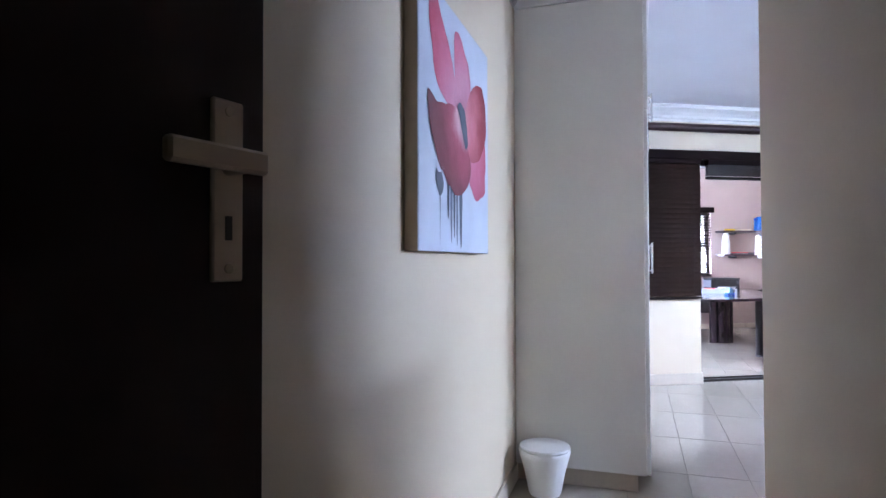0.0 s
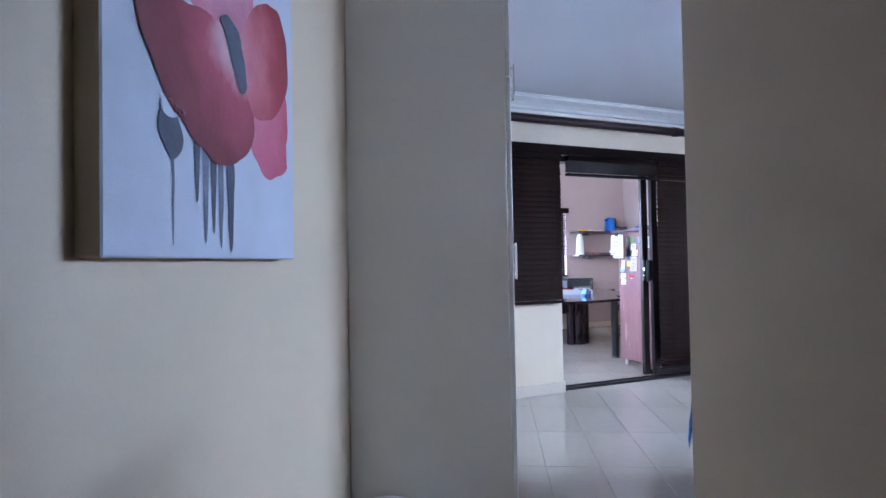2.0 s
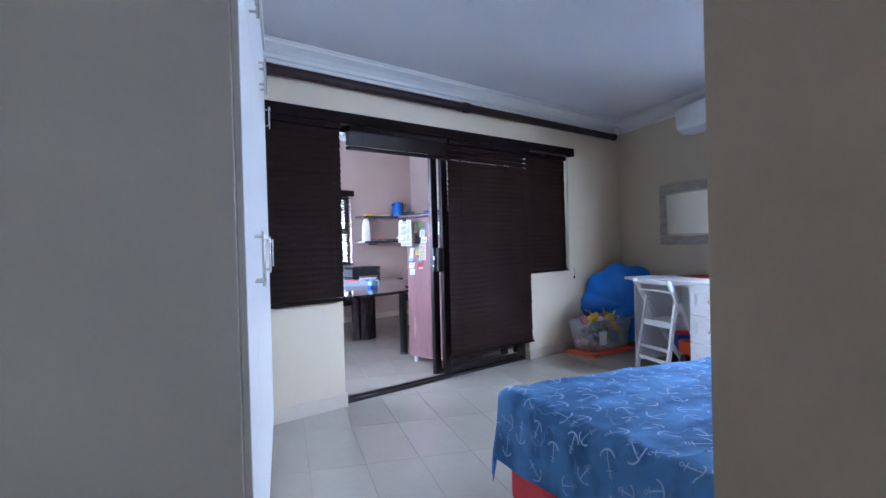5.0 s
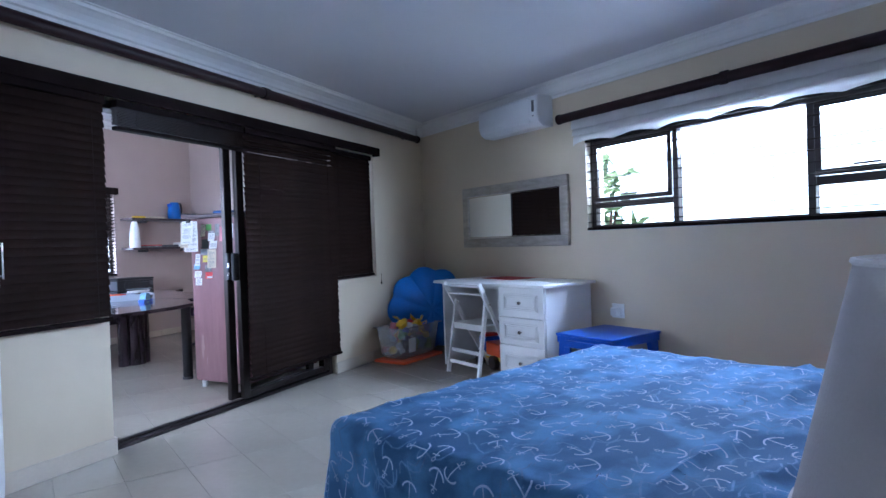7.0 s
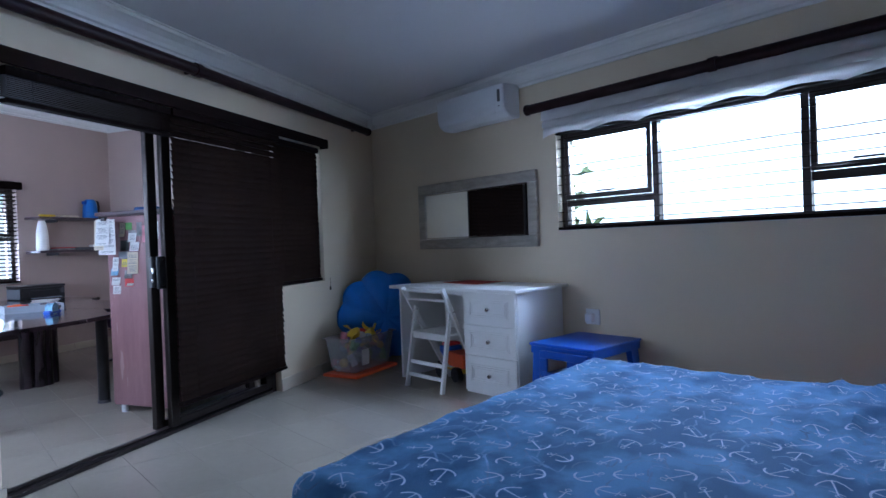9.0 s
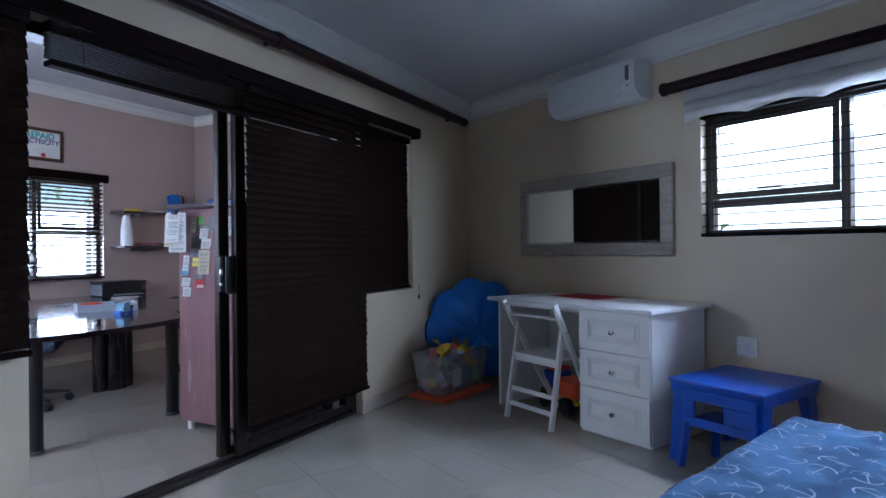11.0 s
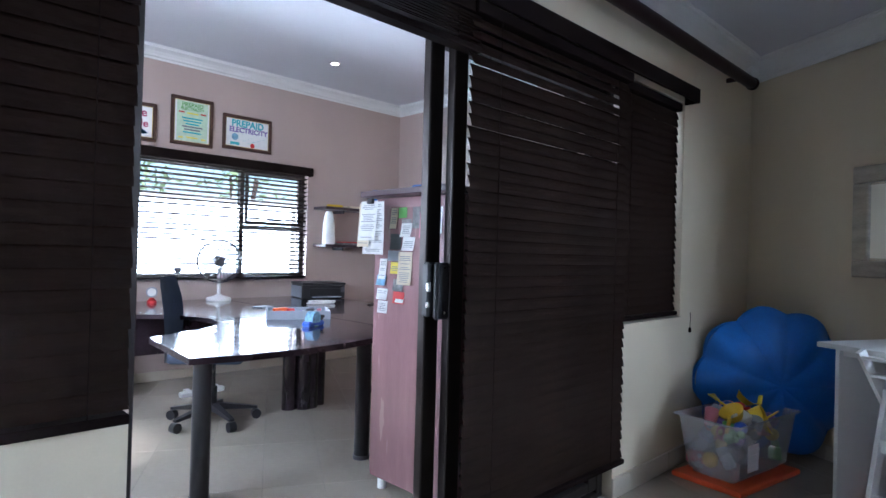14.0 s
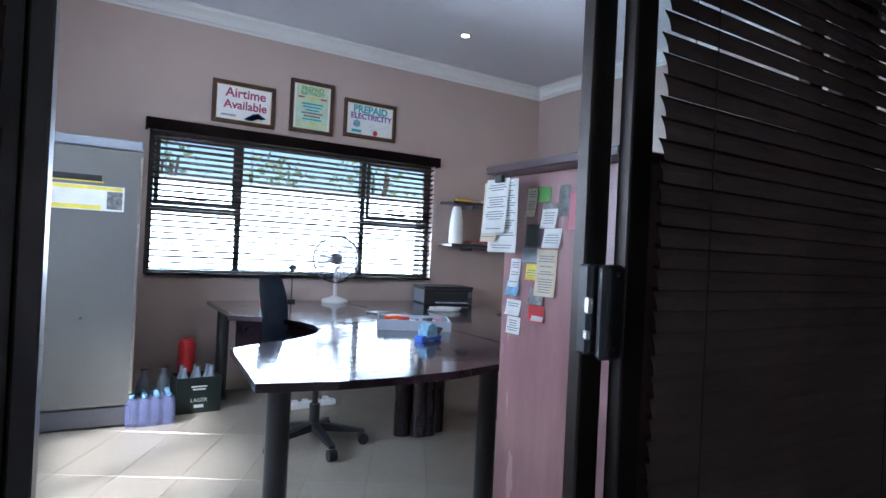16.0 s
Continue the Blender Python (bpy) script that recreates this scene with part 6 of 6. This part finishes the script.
# papers on the side: y, z of the upper edge, width, height, colour
PAPERS = (
    (6.02, 1.40, 0.16, 0.25, "paper"), (6.085, 1.395, 0.09, 0.21, "paperb"), (6.05, 1.405, 0.13, 0.19, "paper"),
    (5.955, 1.375, 0.05, 0.10, "paperb"), (5.895, 1.375, 0.06, 0.05, "green"), (5.87, 1.32, 0.07, 0.065, "paperd"),
    (5.80, 1.375, 0.05, 0.10, "paperd"), (5.865, 1.30, 0.075, 0.065, "paper"), (5.94, 1.25, 0.08, 0.075, "black"),
    (5.845, 1.235, 0.085, 0.065, "paper"), (5.955, 1.17, 0.09, 0.05, "grey"), (5.945, 1.115, 0.06, 0.055, "papery"),
    (5.87, 1.165, 0.10, 0.155, "paperb"), (6.03, 1.13, 0.055, 0.10, "paper"), (6.04, 1.05, 0.07, 0.05, "paperbl"),
    (6.035, 0.985, 0.08, 0.055, "paper"), (6.03, 0.925, 0.075, 0.06, "paper"), (5.915, 1.035, 0.075, 0.055, "paperd"),
    (5.91, 0.975, 0.08, 0.055, "redp"), (5.90, 0.955, 0.06, 0.03, "paper"), (5.655, 1.37, 0.055, 0.12, "paper"),
    (5.69, 1.22, 0.05, 0.07, "paper"), (5.74, 1.35, 0.07, 0.12, "pinkp"),
)
random.seed(21)
for i, (y, z, w, h, c) in enumerate(PAPERS):
    sheet = thing("pinned_paper", pose(CX - 0.0008 - 0.0007 * (i % 5) - (0.08 if i < 3 else 0), y, z, random.uniform(-3, 3), 0, 90 + 0) @ pose(0, 0, 0, 0, 0, 0), "paper note stuck on the cabinet side", "note", "notes on the cabinet")
    bm = bmesh.new()
    n = 5
    curl = random.uniform(0.002, 0.012)
    rows = []
    for k in range(n + 1):
        f = k / n
        rows.append([bm.verts.new((xx, curl * f * f, -h * f)) for xx in (-w / 2, 0, w / 2)])
    for k in range(n):
        for j in range(2):
            bm.faces.new((rows[k][j], rows[k][j + 1], rows[k + 1][j + 1], rows[k + 1][j]))
    bmesh.ops.solidify(bm, geom=bm.faces[:], thickness=0.0004)
    p = part("sheet", bm, M[c], sheet)
    if c in ("paper", "paperb", "papery") and h > 0.045:
        bm = bmesh.new()
        z0 = -0.012
        while z0 > -h + 0.012:
            f = -z0 / h
            if random.random() < 0.75:
                ww = w * random.uniform(0.25, 0.42)
                box(bm, -ww, ww, curl * f * f + 0.0006, curl * f * f + 0.0012, z0 - 0.003, z0)
            z0 -= 0.0085
        part("printed_text", bm, M["ink"], p)
clipb = thing("bulldog_clip", pose(CX - 0.092, 6.03, 1.40), "black clip holding papers on the cabinet", "clip")
bm = bmesh.new()
box(bm, -0.008, 0.008, -0.02, 0.02, -0.01, 0.015, bevel=0.003)
part("jaw", bm, M["black"], clipb)
bag = thing("blue_case", pose(5.05, 5.85, CZ, 0, 0, 15), "dark blue case lying on the cabinet", "case")
bm = bmesh.new()
box(bm, -0.12, 0.12, -0.09, 0.09, 0, 0.035, bevel=0.015, seg=2)
part("shell", bm, M["navy"], bag)

# ceiling downlight
dl = thing("downlight", pose(6.05, 8.30, OCEIL), "small recessed ceiling downlight, switched on", "downlight")
bm = bmesh.new()
lathe(bm, [(0.033, -0.004), (0.048, -0.004), (0.05, -0.0005), (0.033, -0.0005)], 28)
part("ring", bm, M["chrome"], dl, smooth=True)
bm = bmesh.new()
cyl(bm, (0, 0, -0.001), (0, 0, -0.0035), 0.032, 24)
part("bulb", bm, M["downlight"], dl)

# ---- garden outside ----
random.seed(31)


def shrub(m, label, n, spread, height, size):
    g = thing("shrub", m, label, "shrub", "garden shrubs")
    bm = bmesh.new()
    for k in range(6):
        a = random.uniform(0, 6.28)
        tube(bm, [(0, 0, -0.01), (0.1 * spread * math.cos(a), 0.1 * spread * math.sin(a), height * 0.4), (0.3 * spread * math.cos(a), 0.3 * spread * math.sin(a), height * 0.8)], 0.02, 6)
    part("stems", bm, M["frame"], g)
    bm = bmesh.new()
    for k in range(n):
        a, r, z = random.uniform(0, 6.28), spread * random.random() ** 0.6, height * (0.1 + 0.9 * random.random())
        r *= 0.5 + 0.5 * math.sin(3.14 * min(1, z / height + 0.15))
        c = Vector((r * math.cos(a), r * math.sin(a), z))
        d = Vector((random.gauss(0, 1), random.gauss(0, 1), random.gauss(0.2, 0.6))).normalized()
        e = d.orthogonal().normalized() * size * random.uniform(0.12, 0.28)
        l = d * size * random.uniform(0.7, 1.3)
        bm.faces.new([bm.verts.new(p) for p in (c, c + l * 0.4 + e, c + l, c + l * 0.4 - e)])
    part("leaves", bm, M["leaf"], g)
    return g


for i, (x, y, sp, h) in enumerate(((2.6, 12.9, 0.9, 2.9), (4.3, 13.1, 1.0, 3.2), (5.9, 12.9, 0.8, 2.7), (7.4, 13.1, 1.1, 3.3), (9.0, 12.9, 0.9, 3.0), (1.0, 13.0, 1.0, 3.1))):
    shrub(pose(x, y, -0.35), "leafy green garden shrub behind the garden wall", 480, sp, h, 0.16)
for i, (e1, e2, sp, h) in enumerate(((7.3, 8.1, 0.7, 2.6), (7.7, 9.6, 0.8, 3.0))):
    p = BED @ Vector((e1, e2, -0.35))
    shrub(pose(p.x, p.y, p.z), "palm-like garden shrub outside the bedroom window", 240, sp, h, 0.30)
# added self-lit panel that whitens the view through the bedroom window
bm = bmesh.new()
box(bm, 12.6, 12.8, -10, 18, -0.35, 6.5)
setting("backdrop", bm, M["backdrop_glow"], "added glowing panel standing in for the bright outdoors beyond the bedroom window", "backdrop", BED)
bm = bmesh.new()
box(bm, -6, 14, 11.7, 11.9, -0.35, 1.86)
setting("garden_wall_2", bm, M["garden_wall"], "white garden wall outside the office window", "garden wall")

# ---- floor tiles ----
TX, TY, GAP = 0.296, 0.67, 0.0022
bm = bmesh.new()
lo = [bm.verts.new((x, y, -0.0014)) for x, y in ((0, 0), (TX - GAP, 0), (TX - GAP, TY - GAP), (0, TY - GAP))]
e = 0.0009
hi = [bm.verts.new((x, y, 0.0)) for x, y in ((e, e), (TX - GAP - e, e), (TX - GAP - e, TY - GAP - e), (e, TY - GAP - e))]
bm.faces.new(hi)
for k in range(4):
    bm.faces.new((lo[k], lo[(k + 1) % 4], hi[(k + 1) % 4], hi[k]))
tile_mesh = mesh_of("floor_tile", bm, M["tile"])
rest_v, rest_f, count = [], [], 0
BI = BED.inverted()
for i in range(-4, 28):
    for k in range(-4, 18):
        e1, e2 = 0.262 + TX * i, 4.412 + TY * (k - 6)
        c = BED @ Vector((e1 + TX / 2, e2 + TY / 2, 0))
        inside_bed = WEST - 0.35 < e1 < EAST + 0.1 and e2 > -2.7 and c.y < 5.6
        inside_off = 5.0 < c.y < OY + 0.3 and OX0 - 0.3 < c.x < OX1 + 0.3
        if not (inside_bed or inside_off):
            continue
        near = (inside_bed and e2 > 2.6 and not (1.2 < e1 < 2.5 and e2 < 3.6)) or (inside_off and 3.3 < c.x < 5.9 and c.y < 8.9)
        if near and count < 290:
            t = new("tile", tile_mesh)
            t.parent = floor
            t.matrix_basis = BED @ Matrix.Translation((e1, e2, 0))
            count += 1
        else:
            b = len(rest_v)
            rest_v += [tuple(BED @ (v.co + Vector((e1, e2, 0)))) for v in tile_mesh.vertices]
            rest_f += [tuple(b + q for q in p.vertices) for p in tile_mesh.polygons]
me = bpy.data.meshes.new("tile_field")
me.from_pydata(rest_v, [], rest_f)
me.materials.append(M["tile"])
rest = new("tile_field", me)
rest.parent = floor
tagged(rest, kind="stuff")
